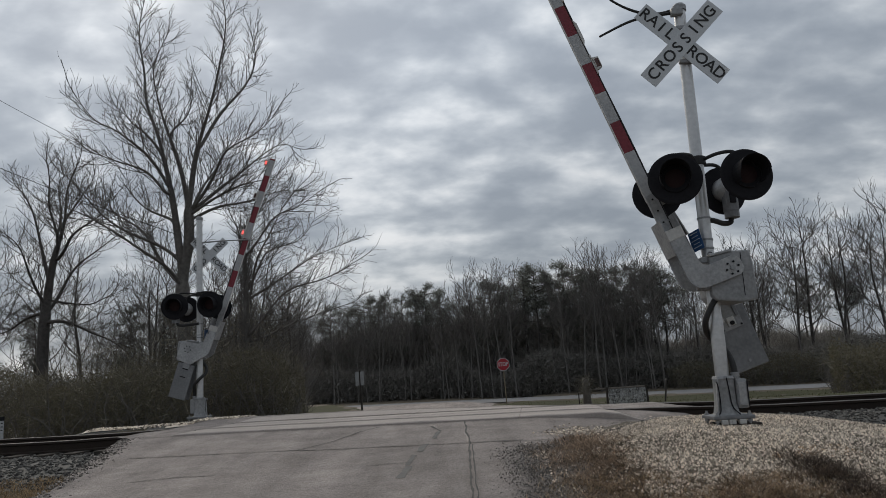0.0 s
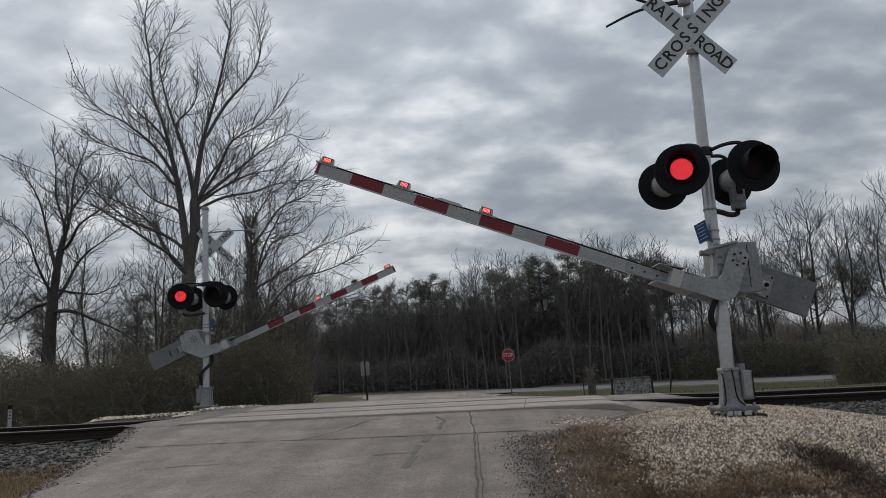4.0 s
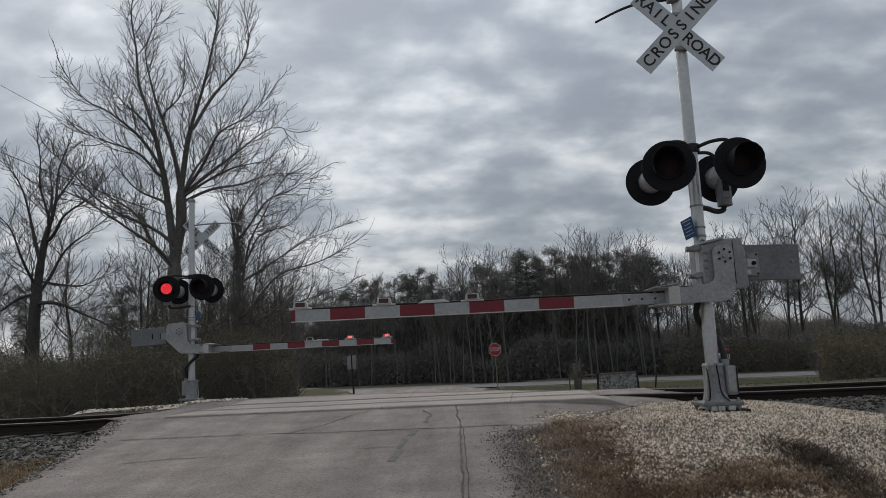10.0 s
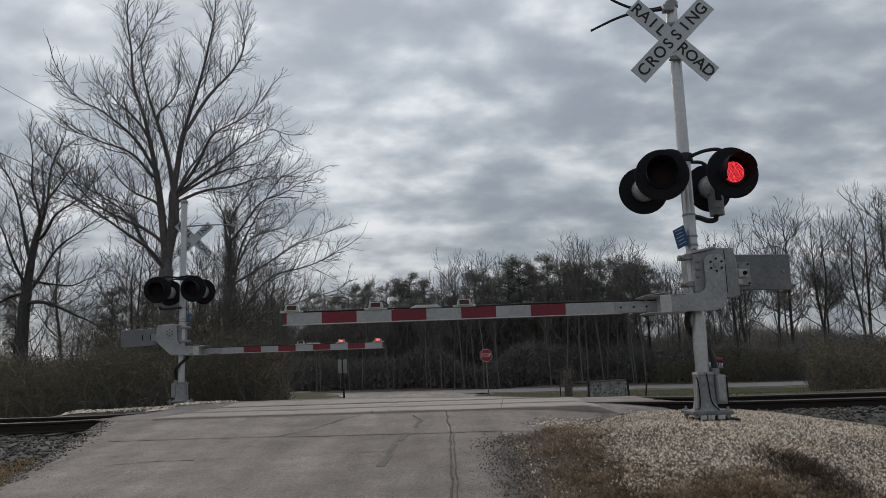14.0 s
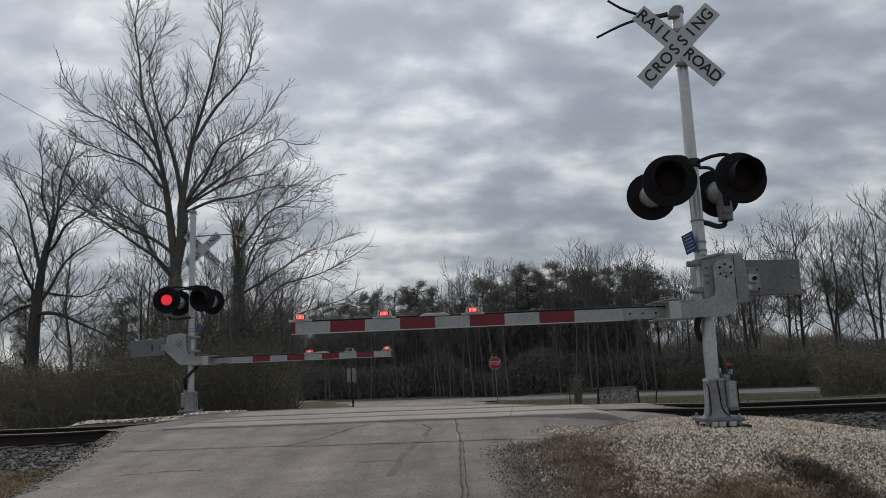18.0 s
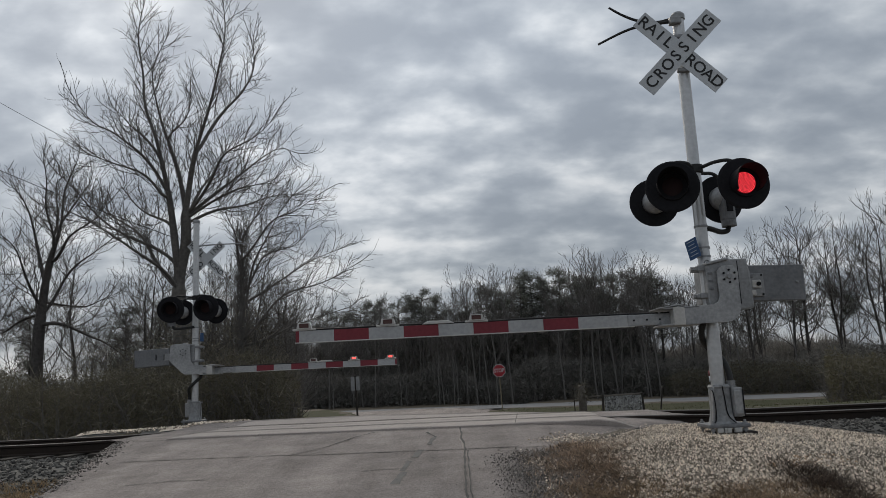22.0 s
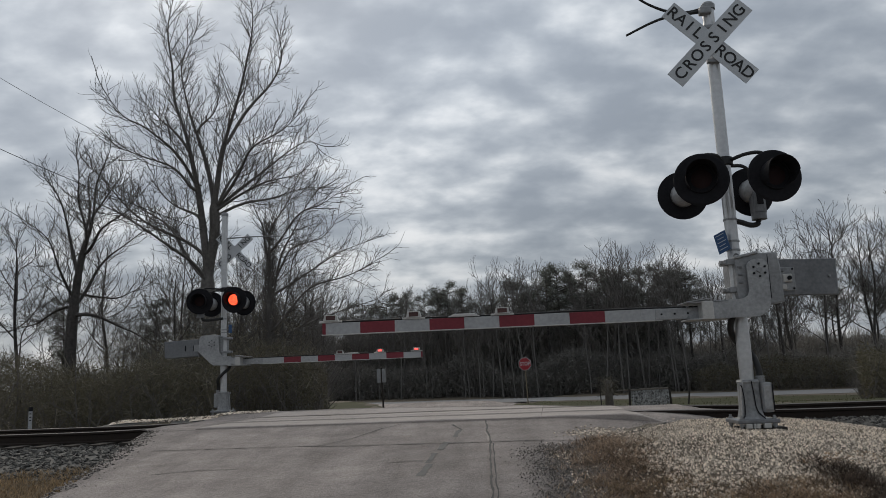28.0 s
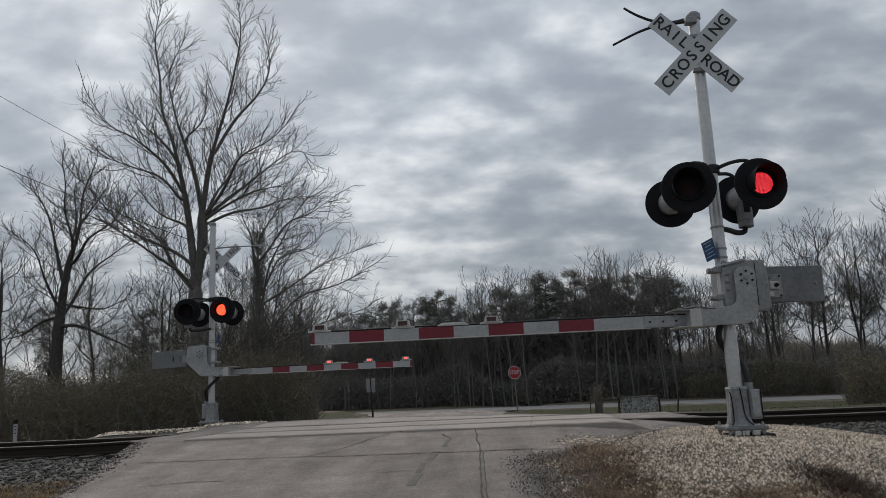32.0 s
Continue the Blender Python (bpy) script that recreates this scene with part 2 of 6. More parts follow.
M_DBARK = material("dark_grey_bark", (0.034, 0.031, 0.029), (0.108, 0.099, 0.091), 0.9, 0, 9, 1.3, 0.4, 20)
M_PINE = material("dark_pine_needles", (0.085, 0.092, 0.08), (0.21, 0.212, 0.185), 0.85, 0, 5, 0.4, 0.0, per_island=0.6)
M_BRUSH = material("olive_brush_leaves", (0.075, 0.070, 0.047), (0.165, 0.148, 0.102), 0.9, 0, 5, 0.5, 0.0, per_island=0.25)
# undergrowth and far woods: distance haze put into the colour, paler than near brush
M_HAZEBRUSH = material("haze_paled_undergrowth_leaves", (0.165, 0.158, 0.147), (0.32, 0.305, 0.28), 0.9, 0, 5, 0.5, 0.0, per_island=0.4)


def thin_leaf(m, share=0.4):
    """Lets part of the light through blades and leaves."""
    n, l = m.node_tree.nodes, m.node_tree.links
    b = n["Principled BSDF"]
    t, mix = n.new("ShaderNodeBsdfTranslucent"), n.new("ShaderNodeMixShader")
    l.new(b.inputs["Base Color"].links[0].from_socket, t.inputs["Color"])
    mix.inputs[0].default_value = share
    l.new(b.outputs[0], mix.inputs[1])
    l.new(t.outputs[0], mix.inputs[2])
    l.new(mix.outputs[0], n["Material Output"].inputs["Surface"])


for leafy in (M_STRAW, M_WEED, M_DARKWEED, M_GRASS, M_BRUSH, M_HAZEBRUSH, M_PINE):
    thin_leaf(leafy)
M_GREYBARK = material("pale_grey_woodland_bark", (0.07, 0.065, 0.06), (0.19, 0.178, 0.166), 0.9, 0, 9, 1.3, 0.4, 20)
M_POST = material("weathered_timber", (0.07, 0.06, 0.05), (0.19, 0.17, 0.15), 0.9, 0, 20, 3, 0.3)
M_SHOULDER = material("gritty_brown_shoulder", (0.035, 0.027, 0.022), (0.24, 0.195, 0.16), 0.95, 0, 60, 3.5, 0.9, 60, 0.12)
M_TYRE = material("faint_tyre_scuff", (0.075, 0.072, 0.07), (0.17, 0.165, 0.155), 0.85, 0, 40, 5, 0.2)
M_RUST = material("rusty_yellowed_post", (0.14, 0.11, 0.07), (0.28, 0.24, 0.17), 0.7, 0.2, 30, 4, 0.1)
M_STOP = material("stop_sign_red", (0.24, 0.012, 0.02), (0.36, 0.025, 0.035), 0.45, 0, 20, 3, 0.0)
M_PEEL = material("peeling_whitewashed_board", (0.045, 0.042, 0.04), (0.36, 0.36, 0.35), 0.9, 0, 26, 9, 0.3, spread=0.10)
M_TRUCK = material("black_truck_paint", (0.010, 0.011, 0.012), (0.022, 0.023, 0.025), 0.25, 0.0, 10, 1, 0.0, coat=0.5)
M_GLASSD = material("dark_car_glass", (0.01, 0.012, 0.014), (0.02, 0.024, 0.028), 0.08, 0, 10, 1, 0.0)
M_CHROME = material("bright_metal_trim", (0.4, 0.4, 0.41), (0.6, 0.6, 0.6), 0.25, 0.8, 10, 1, 0.0)
M_RIM = material("silver_wheel_paint", (0.28, 0.28, 0.29), (0.42, 0.42, 0.43), 0.4, 0.1, 10, 1, 0.0)
M_WIRE = material("overhead_wire", (0.015, 0.015, 0.016), (0.04, 0.04, 0.04), 0.6, 0, 10, 1, 0.0)

# ---- building helpers ----
def mesh_of(name, verts, faces, mat, smooth=False):
    me = bpy.data.meshes.new(name)
    me.from_pydata(verts, [], faces)
    me.update()
    if smooth:
        me.polygons.foreach_set("use_smooth", [True] * len(me.polygons))
    me.materials.append(mat)
    return me


def part(name, bm, mat, parent=None, label="", at=None, smooth=False):
    """Links a bmesh (or a mesh) as one object, under a thing or a part where one is given."""
    if isinstance(bm, bmesh.types.BMesh):
        me = bpy.data.meshes.new(name)
        bm.to_mesh(me)
        bm.free()
        if smooth:
            me.polygons.foreach_set("use_smooth", [True] * len(me.polygons))
        me.materials.append(mat)
    else:
        me = bm
    ob = new(name, me)
    if parent is not None:
        ob.parent = parent
    if at is not None:
        ob.matrix_basis = at
    if label:
        tagged(ob, label)
    return ob


def thing(name, at, label, category, group="", kind=""):
    ob = new(name)
    ob.empty_display_size = 0.2
    ob.matrix_basis = at
    return tagged(ob, label, category, group, kind)


def box(sx, sy, sz, at=(0, 0, 0), bevel=0.006, bm=None, turn=None):
    """A box of that size with its centre at at, softened along its edges."""
    bm = bm or bmesh.new()
    m = Matrix.Translation(at) @ (turn or Matrix.Identity(4)) @ Matrix.Diagonal((sx, sy, sz, 1))
    vs = bmesh.ops.create_cube(bm, size=1.0, matrix=m)["verts"]
    if bevel:
        es = {e for v in vs for e in v.link_edges}
        bmesh.ops.bevel(bm, geom=list(es), offset=min(bevel, sx / 3, sy / 3, sz / 3), segments=2, affect="EDGES", profile=0.6)
    return bm


def rod(a, b, r, r2=None, sides=16, bm=None, caps=True):
    """A round bar from a to b."""
    bm = bm or bmesh.new()
    a, b = Vector(a), Vector(b)
    m = Matrix.Translation((a + b) / 2) @ (b - a).to_track_quat("Z", "Y").to_matrix().to_4x4()
    bmesh.ops.create_cone(bm, cap_ends=caps, segments=sides, radius1=r, radius2=r if r2 is None else r2, depth=(b - a).length, matrix=m)
    return bm


def lathe(profile, sides=24, m=None, bm=None):
    """Turns a profile of (radius, height) about z."""
    bm = bm or bmesh.new()
    m = m or Matrix.Identity(4)
    rings = []
    for r, z in profile:
        rings.append([bm.verts.new(m @ Vector((r * math.cos(2 * math.pi * k / sides), r * math.sin(2 * math.pi * k / sides), z))) for k in range(sides)])
    for p, q in zip(rings, rings[1:]):
        for k in range(sides):
            bm.faces.new((p[k], p[(k + 1) % sides], q[(k + 1) % sides], q[k]))
    if profile[0][0] > 1e-4:
        bm.faces.new(rings[0][::-1])
    if profile[-1][0] > 1e-4:
        bm.faces.new(rings[-1])
    return bm


def prism(outline, depth, m=None, bevel=0.0, bm=None):
    """An outline in x, z drawn out along y, from -depth/2 to depth/2."""
    bm = bm or bmesh.new()
    m = m or Matrix.Identity(4)
    a = [bm.verts.new(m @ Vector((x, -depth / 2, z))) for x, z in outline]
    b = [bm.verts.new(m @ Vector((x, depth / 2, z))) for x, z in outline]
    n = len(outline)
    fs = [bm.faces.new(a), bm.faces.new(b[::-1])]
    fs += [bm.faces.new((a[k], b[k], b[(k + 1) % n], a[(k + 1) % n])) for k in range(n)]
    bmesh.ops.recalc_face_normals(bm, faces=fs)
    if bevel:
        es = {e for f in fs for e in f.edges}
        bmesh.ops.bevel(bm, geom=list(es), offset=bevel, segments=2, affect="EDGES", profile=0.6)
    return bm


def add_tube(verts, faces, pts, radii, sides=5):
    """Adds a tapering tube along pts to plain lists of vertices and faces."""
    base = len(verts)
    n = len(pts)
    for i, (p, r) in enumerate(zip(pts, radii)):
        d = (pts[min(i + 1, n - 1)] - pts[max(i - 1, 0)])
        if d.length < 1e-6:
            d = Vector((0, 0, 1))
        d.normalize()
        u = d.cross(Vector((0.31, 0.17, 0.93)))
        if u.length < 1e-3:
            u = d.cross(Vector((1, 0, 0)))
        u.normalize()
        w = d.cross(u)
        for k in range(sides):
            a = 2 * math.pi * k / sides
            verts.append(p + r * (math.cos(a) * u + math.sin(a) * w))
    for i in range(n - 1):
        for k in range(sides):
            a, b = base + i * sides + k, base + i * sides + (k + 1) % sides
            faces.append((a, b, b + sides, a + sides))
    faces.append(tuple(base + (n - 1) * sides + k for k in range(sides)))


def hose(pts, r, sides=10):
    """A smooth bent pipe through the given points."""
    pts = [Vector(p) for p in pts]
    fine = []
    for i in range(len(pts) - 1):
        p0, p1, p2, p3 = pts[max(i - 1, 0)], pts[i], pts[i + 1], pts[min(i + 2, len(pts) - 1)]
        for k in range(6):
            s = k / 6
            fine.append(0.5 * (2 * p1 + (p2 - p0) * s + (2 * p0 - 5 * p1 + 4 * p2 - p3) * s * s + (3 * p1 - p0 - 3 * p2 + p3) * s ** 3))
    fine.append(pts[-1])
    v, f = [], []
    rr = r if isinstance(r, (list, tuple)) else (r, r)
    add_tube(v, f, fine, [rr[0] + (rr[1] - rr[0]) * i / (len(fine) - 1) for i in range(len(fine))], sides)
    return v, f


def hose_part(name, pts, r, mat, parent, label=""):
    v, f = hose(pts, r)
    return part(name, mesh_of(name, v, f, mat, True), mat, parent, label)


def words(text, size, mat, m, name="lettering", parent=None, depth=0.002, squeeze=1.0):
    """Raised letters in the built-in font, as a mesh; m: their centre, lying in x, y with z out of the sign."""
    c = bpy.data.curves.new(name, "FONT")
    c.body, c.size, c.align_x, c.align_y, c.extrude = text, size, "CENTER", "CENTER", depth
    c.resolution_u = 3
    c.offset = size * 0.012
    tmp = new(name, c)
    me = bpy.data.meshes.new_from_object(tmp.evaluated_get(bpy.context.evaluated_depsgraph_get()))
    bpy.data.objects.remove(tmp)
    bpy.data.curves.remove(c)
    me.transform(Matrix.Diagonal((squeeze, 1, 1, 1)))
    me.materials.clear()
    me.materials.append(mat)
    return part(name, me, mat, parent, at=m)


# ---- the lie of the land ----
SKEW = radians(5.5)
RC, RS = math.cos(SKEW), math.sin(SKEW)
RAIL_TOP = 0.06
GAUGE = 1.51
RAIL_Y = 12.3


def across(x, y):
    """Distance beyond the middle of the track, square to it."""
    return (y - RAIL_Y) * RC + x * RS - GAUGE / 2


def on_track(u, d, z=0.0):
    """The place u metres along the track and d metres beyond its middle."""
    d = d + GAUGE / 2
    return Vector((u * RC + d * RS, RAIL_Y - u * RS + d * RC, z))


def smooth01(v):
    v = min(max(v, 0.0), 1.0)
    return v * v * (3 - 2 * v)


def far_rise(x):
    """Beyond the rails the paving stands a little proud to the left and falls off to the right."""
    return 0.05 * smooth01((0.8 - x) / 3) - 0.05 * max(x - 0.8, 0.0)


def road_z(x, y):
    """The road's height: it climbs to the track and falls away beyond it to the highway."""
    d = across(x, y)
    if d < -1.0:
        s = -d - 1.0
        return RAIL_TOP - 0.01 * s - 0.062 * max(s - 0.6, 0) if s < 11.5 else RAIL_TOP - 0.115 - 0.062 * 10.9
    if d < 2.4:
        return RAIL_TOP + far_rise(x) * smooth01((d - 0.8) / 1.2)
    s = d - 2.4
    return RAIL_TOP + far_rise(x) - min(0.068 * s, 1.46) * smooth01(s / 1.5 + 0.2) + 0.15 * smooth01((s - 24) / 10)


def road_edges(y):
    """Left and right edge of the paving."""
    left = -4.05 - 0.2 * max(y - 6, 0) - 0.03 * max(y - 9, 0)
    if y > 12.8:
        left = -5.75 + 0.12 * (y - 12.8) if y < 22 else -4.65
    right = 0.5 + 0.035 * y if y < 8.5 else 0.8 + 0.85 * (y - 8.5)
    right = min(right, 3.7)
    if y > 14.5:
        right = max(3.4 - 0.5 * (y - 14.5), 1.3)
    if y > 38:
        left, right = -4.65 - 0.014 * (y - 38) ** 2, 1.3 + 0.008 * (y - 38) ** 2
    return left, right


def ground_z(x, y):
    d = across(x, y)
    wob = 0.05 * noise.noise(Vector((x * 0.35, y * 0.35, 0))) + 0.02 * noise.noise(Vector((x * 1.3, y * 1.3, 4)))
    if abs(d) < 1.7:
        z = (-0.23 if x < 0 else -0.16) + wob * 0.3
    elif d < 0:
        z = (-0.23 if x < 0 else -0.16) - 0.42 * smooth01((-d - 1.7) / 3.2) - 0.02 * max(-d - 4.9, 0) + wob
        z = max(z, -0.85)
    else:
        z = -0.23 - 0.32 * smooth01((d - 1.7) / 4) - 0.95 * smooth01((d - 4) / 24) + 0.21 * smooth01((d - 24) / 10) + wob
        if x > 2.5:
            z += 0.24 * smooth01((d - 5) / 4) * smooth01((30 - d) / 12) * smooth01((x - 2.5) / 1.5)
        if x < -4.0:
            z += (0.12 + 0.25 * smooth01((d - 6) / 26)) * smooth01((-4.0 - x) / 1.5)
            # pale stone bank by the far rail and the raised footing of the far signal
            z += 0.17 * smooth01((d - 1.5) / 0.5) * smooth01((3.4 - d) / 0.9) * smooth01((x + 8.6) / 1.2)
            z = max(z, -0.015 - 0.4 * max(math.hypot(x + 6.03, y - 17.6) - 0.5, 0.0))
    left, right = road_edges(y)
    if d < -1.2 and x > right - 0.6:
        # heap of white gravel round the signal, its shoulder running down beside the road
        heap = -0.02 - 0.15 * max(8.1 - y, 0.0) - 0.09 * max(x - 3.7, 0.0) ** 2 - 0.10 * max(2.2 - x, 0.0)
        heap = max(heap, -0.62) + wob * 0.8
        w = smooth01((x - right + 0.2) / 1.3)
        heap = (road_z(x, y) - 0.04) * (1 - w) + heap * w
        z = z + (heap - z) * smooth01((-d - 1.2) / 1.2) * (1 - smooth01((x - 9) / 5))
    if left - 1.0 < x < right + 1.0:
        rz = road_z(x, y)
        edge = min(x - left, right - x)
        z = z + (min(z, rz - 0.07) - z) * smooth01((edge - 0.02) / 0.22) if edge > 0 else z
        if -1.0 < edge and d > -1.2 and z > rz - 0.03:
            z += (rz - 0.03 - z) * smooth01((edge + 1.0) / 0.9)
    return z


def steps(parts):
    out = []
    for a, b, s in parts:
        n = max(int(round((b - a) / s)), 1)
        out += [a + (b - a) * k / n for k in range(n)]
    return out + [parts[-1][1]]


GX = steps([(-3000, -400, 400), (-400, -100, 50), (-100, -30, 6), (-30, -12, 1.0), (-12, 10, 0.22), (10, 30, 1.0), (30, 100, 6), (100, 400, 50), (400, 3000, 400)])
GY = steps([(-600, -60, 90), (-60, -6, 6), (-6, 3, 1.0), (3, 18, 0.22), (18, 50, 1.0), (50, 100, 5), (100, 400, 50), (400, 4000, 450)])


def make_ground():
    v = [(x, y, ground_z(x, y)) for y in GY for x in GX]
    nx = len(GX)
    f = [(j * nx + i, j * nx + i + 1, (j + 1) * nx + i + 1, (j + 1) * nx + i) for j in range(len(GY) - 1) for i in range(nx - 1)]
    g = part("ground", mesh_of("ground", v, f, M_EARTH, True), M_EARTH)
    tagged(g, "bare soil and leaf litter with thin winter grass", "ground", kind="structure")


def make_road():
    ys = steps([(-14, 3, 1.0), (3, 18, 0.14), (18, 54, 1.0)])
    n = 26
    v, f = [], []
    for y in ys:
        a, b = road_edges(y)
        a += 0.22 * noise.noise(Vector((y * 0.9, 3, 0))) + 0.16 * noise.noise(Vector((y * 3.3, 3, 5)))
        b += 0.30 * noise.noise(Vector((y * 0.9, 9, 0))) + 0.22 * noise.noise(Vector((y * 3.1, 9, 2)))
        for k in range(n + 1):
            x = a + (b - a) * k / n
            lip = -0.05 if k in (0, n) else 0.0
            if y > 9.6 and across(x, y) < -0.7 and k > n - 6:
                lip -= 0.16 * ((k - n + 6) / 6) ** 2
            v.append((x, y, road_z(x, y) + lip + 0.012 * noise.noise(Vector((x * 0.8, y * 0.8, 7)))))
    w = n + 1
    f = [(j * w + i, j * w + i + 1, (j + 1) * w + i + 1, (j + 1) * w + i) for j in range(len(ys) - 1) for i in range(n)]
    r = part("road", mesh_of("road", v, f, M_ROAD, True), M_ROAD)
    tagged(r, "worn grey patched asphalt road rising to the track", "road", kind="structure")
    return r


HWY_SLOPE = -0.31


def hwy_mid(x):
    return 53.9 + HWY_SLOPE * x


def make_highway():
    xs = steps([(-700, -60, 40), (-60, 60, 3), (60, 700, 40)])
    v, f = [], []
    for x in xs:
        for k in range(5):
            o = -4.0 + 2.0 * k
            v.append((x, hwy_mid(x) + 0.8 + o * 0.82, -1.28 + 0.05 * (1 - abs(k - 2) / 2)))
    f = [(j * 5 + i, (j + 1) * 5 + i, (j + 1) * 5 + i + 1, j * 5 + i + 1) for j in range(len(xs) - 1) for i in range(4)]
    r = part("highway", mesh_of("highway", v, [q[::-1] for q in f], M_HWY, True), M_HWY)
    tagged(r, "pale two-lane highway running along the wood", "highway", kind="structure")


make_ground()
road = make_road()
make_highway()

# ---- the track ----
def rail_drop(u):
    """The track lies a little lower away from the crossing."""
    return 0.055 * smooth01((abs(u + 1.0) - 3.4) / 2.6)


def make_track():
    track = thing("railway_track", Matrix.Identity(4), "single railway track with rusty rails on dark ties in grey ballast", "railway track", kind="structure")
    prof = [(-0.076, 0), (0.076, 0), (0.076, 0.012), (0.012, 0.03), (0.009, 0.125), (0.036, 0.138), (0.037, 0.168), (0.028, 0.178), (-0.028, 0.178), (-0.037, 0.168), (-0.036, 0.138), (-0.009, 0.125), (-0.012, 0.03), (-0.076, 0.012)]
    for side in (-1, 1):
        us = steps([(-150, -15, 15), (-15, 15, 0.6), (15, 150, 15)])
        v, f = [], []
        for u in us:
            for a, h in prof:
                p = on_track(u, side * GAUGE / 2 + a, RAIL_TOP - 0.178 + h - rail_drop(u))
                v.append(p)
        n = len(prof)
        for j in range(len(us) - 1):
            for k in range(n):
                f.append((j * n + k, j * n + (k + 1) % n, (j + 1) * n + (k + 1) % n, (j + 1) * n + k))
        me = mesh_of("rail", v, f, M_RAIL)
        me.materials.append(M_RAILTOP)
        for i, p in enumerate(me.polygons):
            if i % n in (7, 8):
                p.material_index = 1
        part("rail", me, M_RAIL, track, "rusty steel rail with a worn bright head")
    bm = box(0.22, 2.6, 0.17, bevel=0.012)
    tie = None
    for k in range(-70, 71):
        u = k * 0.53
        p = on_track(u, random.uniform(-0.03, 0.03), RAIL_TOP - 0.178 - 0.088 - rail_drop(u))
        m = Matrix.Translation(p) @ pose(0, 0, 0, 0, 0, -5.5 + random.uniform(-1, 1))
        left, right = road_edges(p.y)
        if left + 0.3 < p.x < right - 0.3:
            continue
        if tie is None:
            tie = part("tie", bm, M_TIE, track, at=m)
        else:
            part("tie", tie.data, M_TIE, track, at=m)
    return track


track = make_track()


def make_crossing_surface():
    """Concrete panels between and beside the rails, flush with the rail heads."""
    deck = thing("crossing_surface", Matrix.Identity(4), "worn concrete crossing panels flush with the rails", "crossing panels", kind="structure")
    for d0, d1 in ((-1.72, -GAUGE / 2 - 0.075), (-GAUGE / 2 + 0.115, -0.012), (0.012, GAUGE / 2 - 0.115), (GAUGE / 2 + 0.075, 1.72)):
        for k in range(4):
            u0, u1 = -4.85 + k * 1.94, -4.85 + (k + 1) * 1.94 - 0.008
            v, f = [], []
            n = 8
            for i in range(n + 1):
                for dd, z in ((d0, -0.16), (d0, -0.012), (d0 + 0.02, 0.0), (d1 - 0.02, 0.0), (d1, -0.012), (d1, -0.16)):
                    u = u0 + (u1 - u0) * i / n
                    w = 0.006 * noise.noise(Vector((u * 1.5, dd * 2, 5)))
                    v.append(on_track(u, dd, RAIL_TOP + 0.018 + (far_rise(u) - 0.008) * smooth01((dd - 0.8) / 0.6) - 0.17 * smooth01((u - 2.0) / 0.9) ** 2 - 0.15 * smooth01((-4.2 - u) / 0.6) ** 2 + z + (w if z == 0 else 0)))
            for i in range(n):
                for j in range(5):
                    a = i * 6 + j
                    f.append((a, a + 6, a + 7, a + 1))
            f += [tuple(range(5, -1, -1)), tuple(n * 6 + j for j in range(6))]
            part("panel", mesh_of("panel", v, [q[::-1] for q in f], M_PANEL), M_PANEL, deck)
    # dark rubber flangeways beside the rails
    for d in (-GAUGE / 2 - 0.055, -GAUGE / 2 + 0.075, GAUGE / 2 - 0.075, GAUGE / 2 + 0.055):
        v, f = [], []
        for i in range(41):
            u = -4.8 + 7.6 * i / 40
            drop = 0.17 * smooth01((u - 2.0) / 0.9) ** 2 + 0.15 * smooth01((-4.2 - u) / 0.6) ** 2
            for dd in (d - 0.032, d + 0.032):
                v.append(on_track(u, dd, RAIL_TOP + 0.026 - drop))
        f = [(2 * i, 2 * i + 2, 2 * i + 3, 2 * i + 1) for i in range(40)]
        part("flangeway", mesh_of("flangeway", v, [q[::-1] for q in f], M_SEAM), M_SEAM, deck, "dark rubber flangeway")
    return deck


make_crossing_surface()


# ---- the crossing signals ----
STRIPE = 0.406


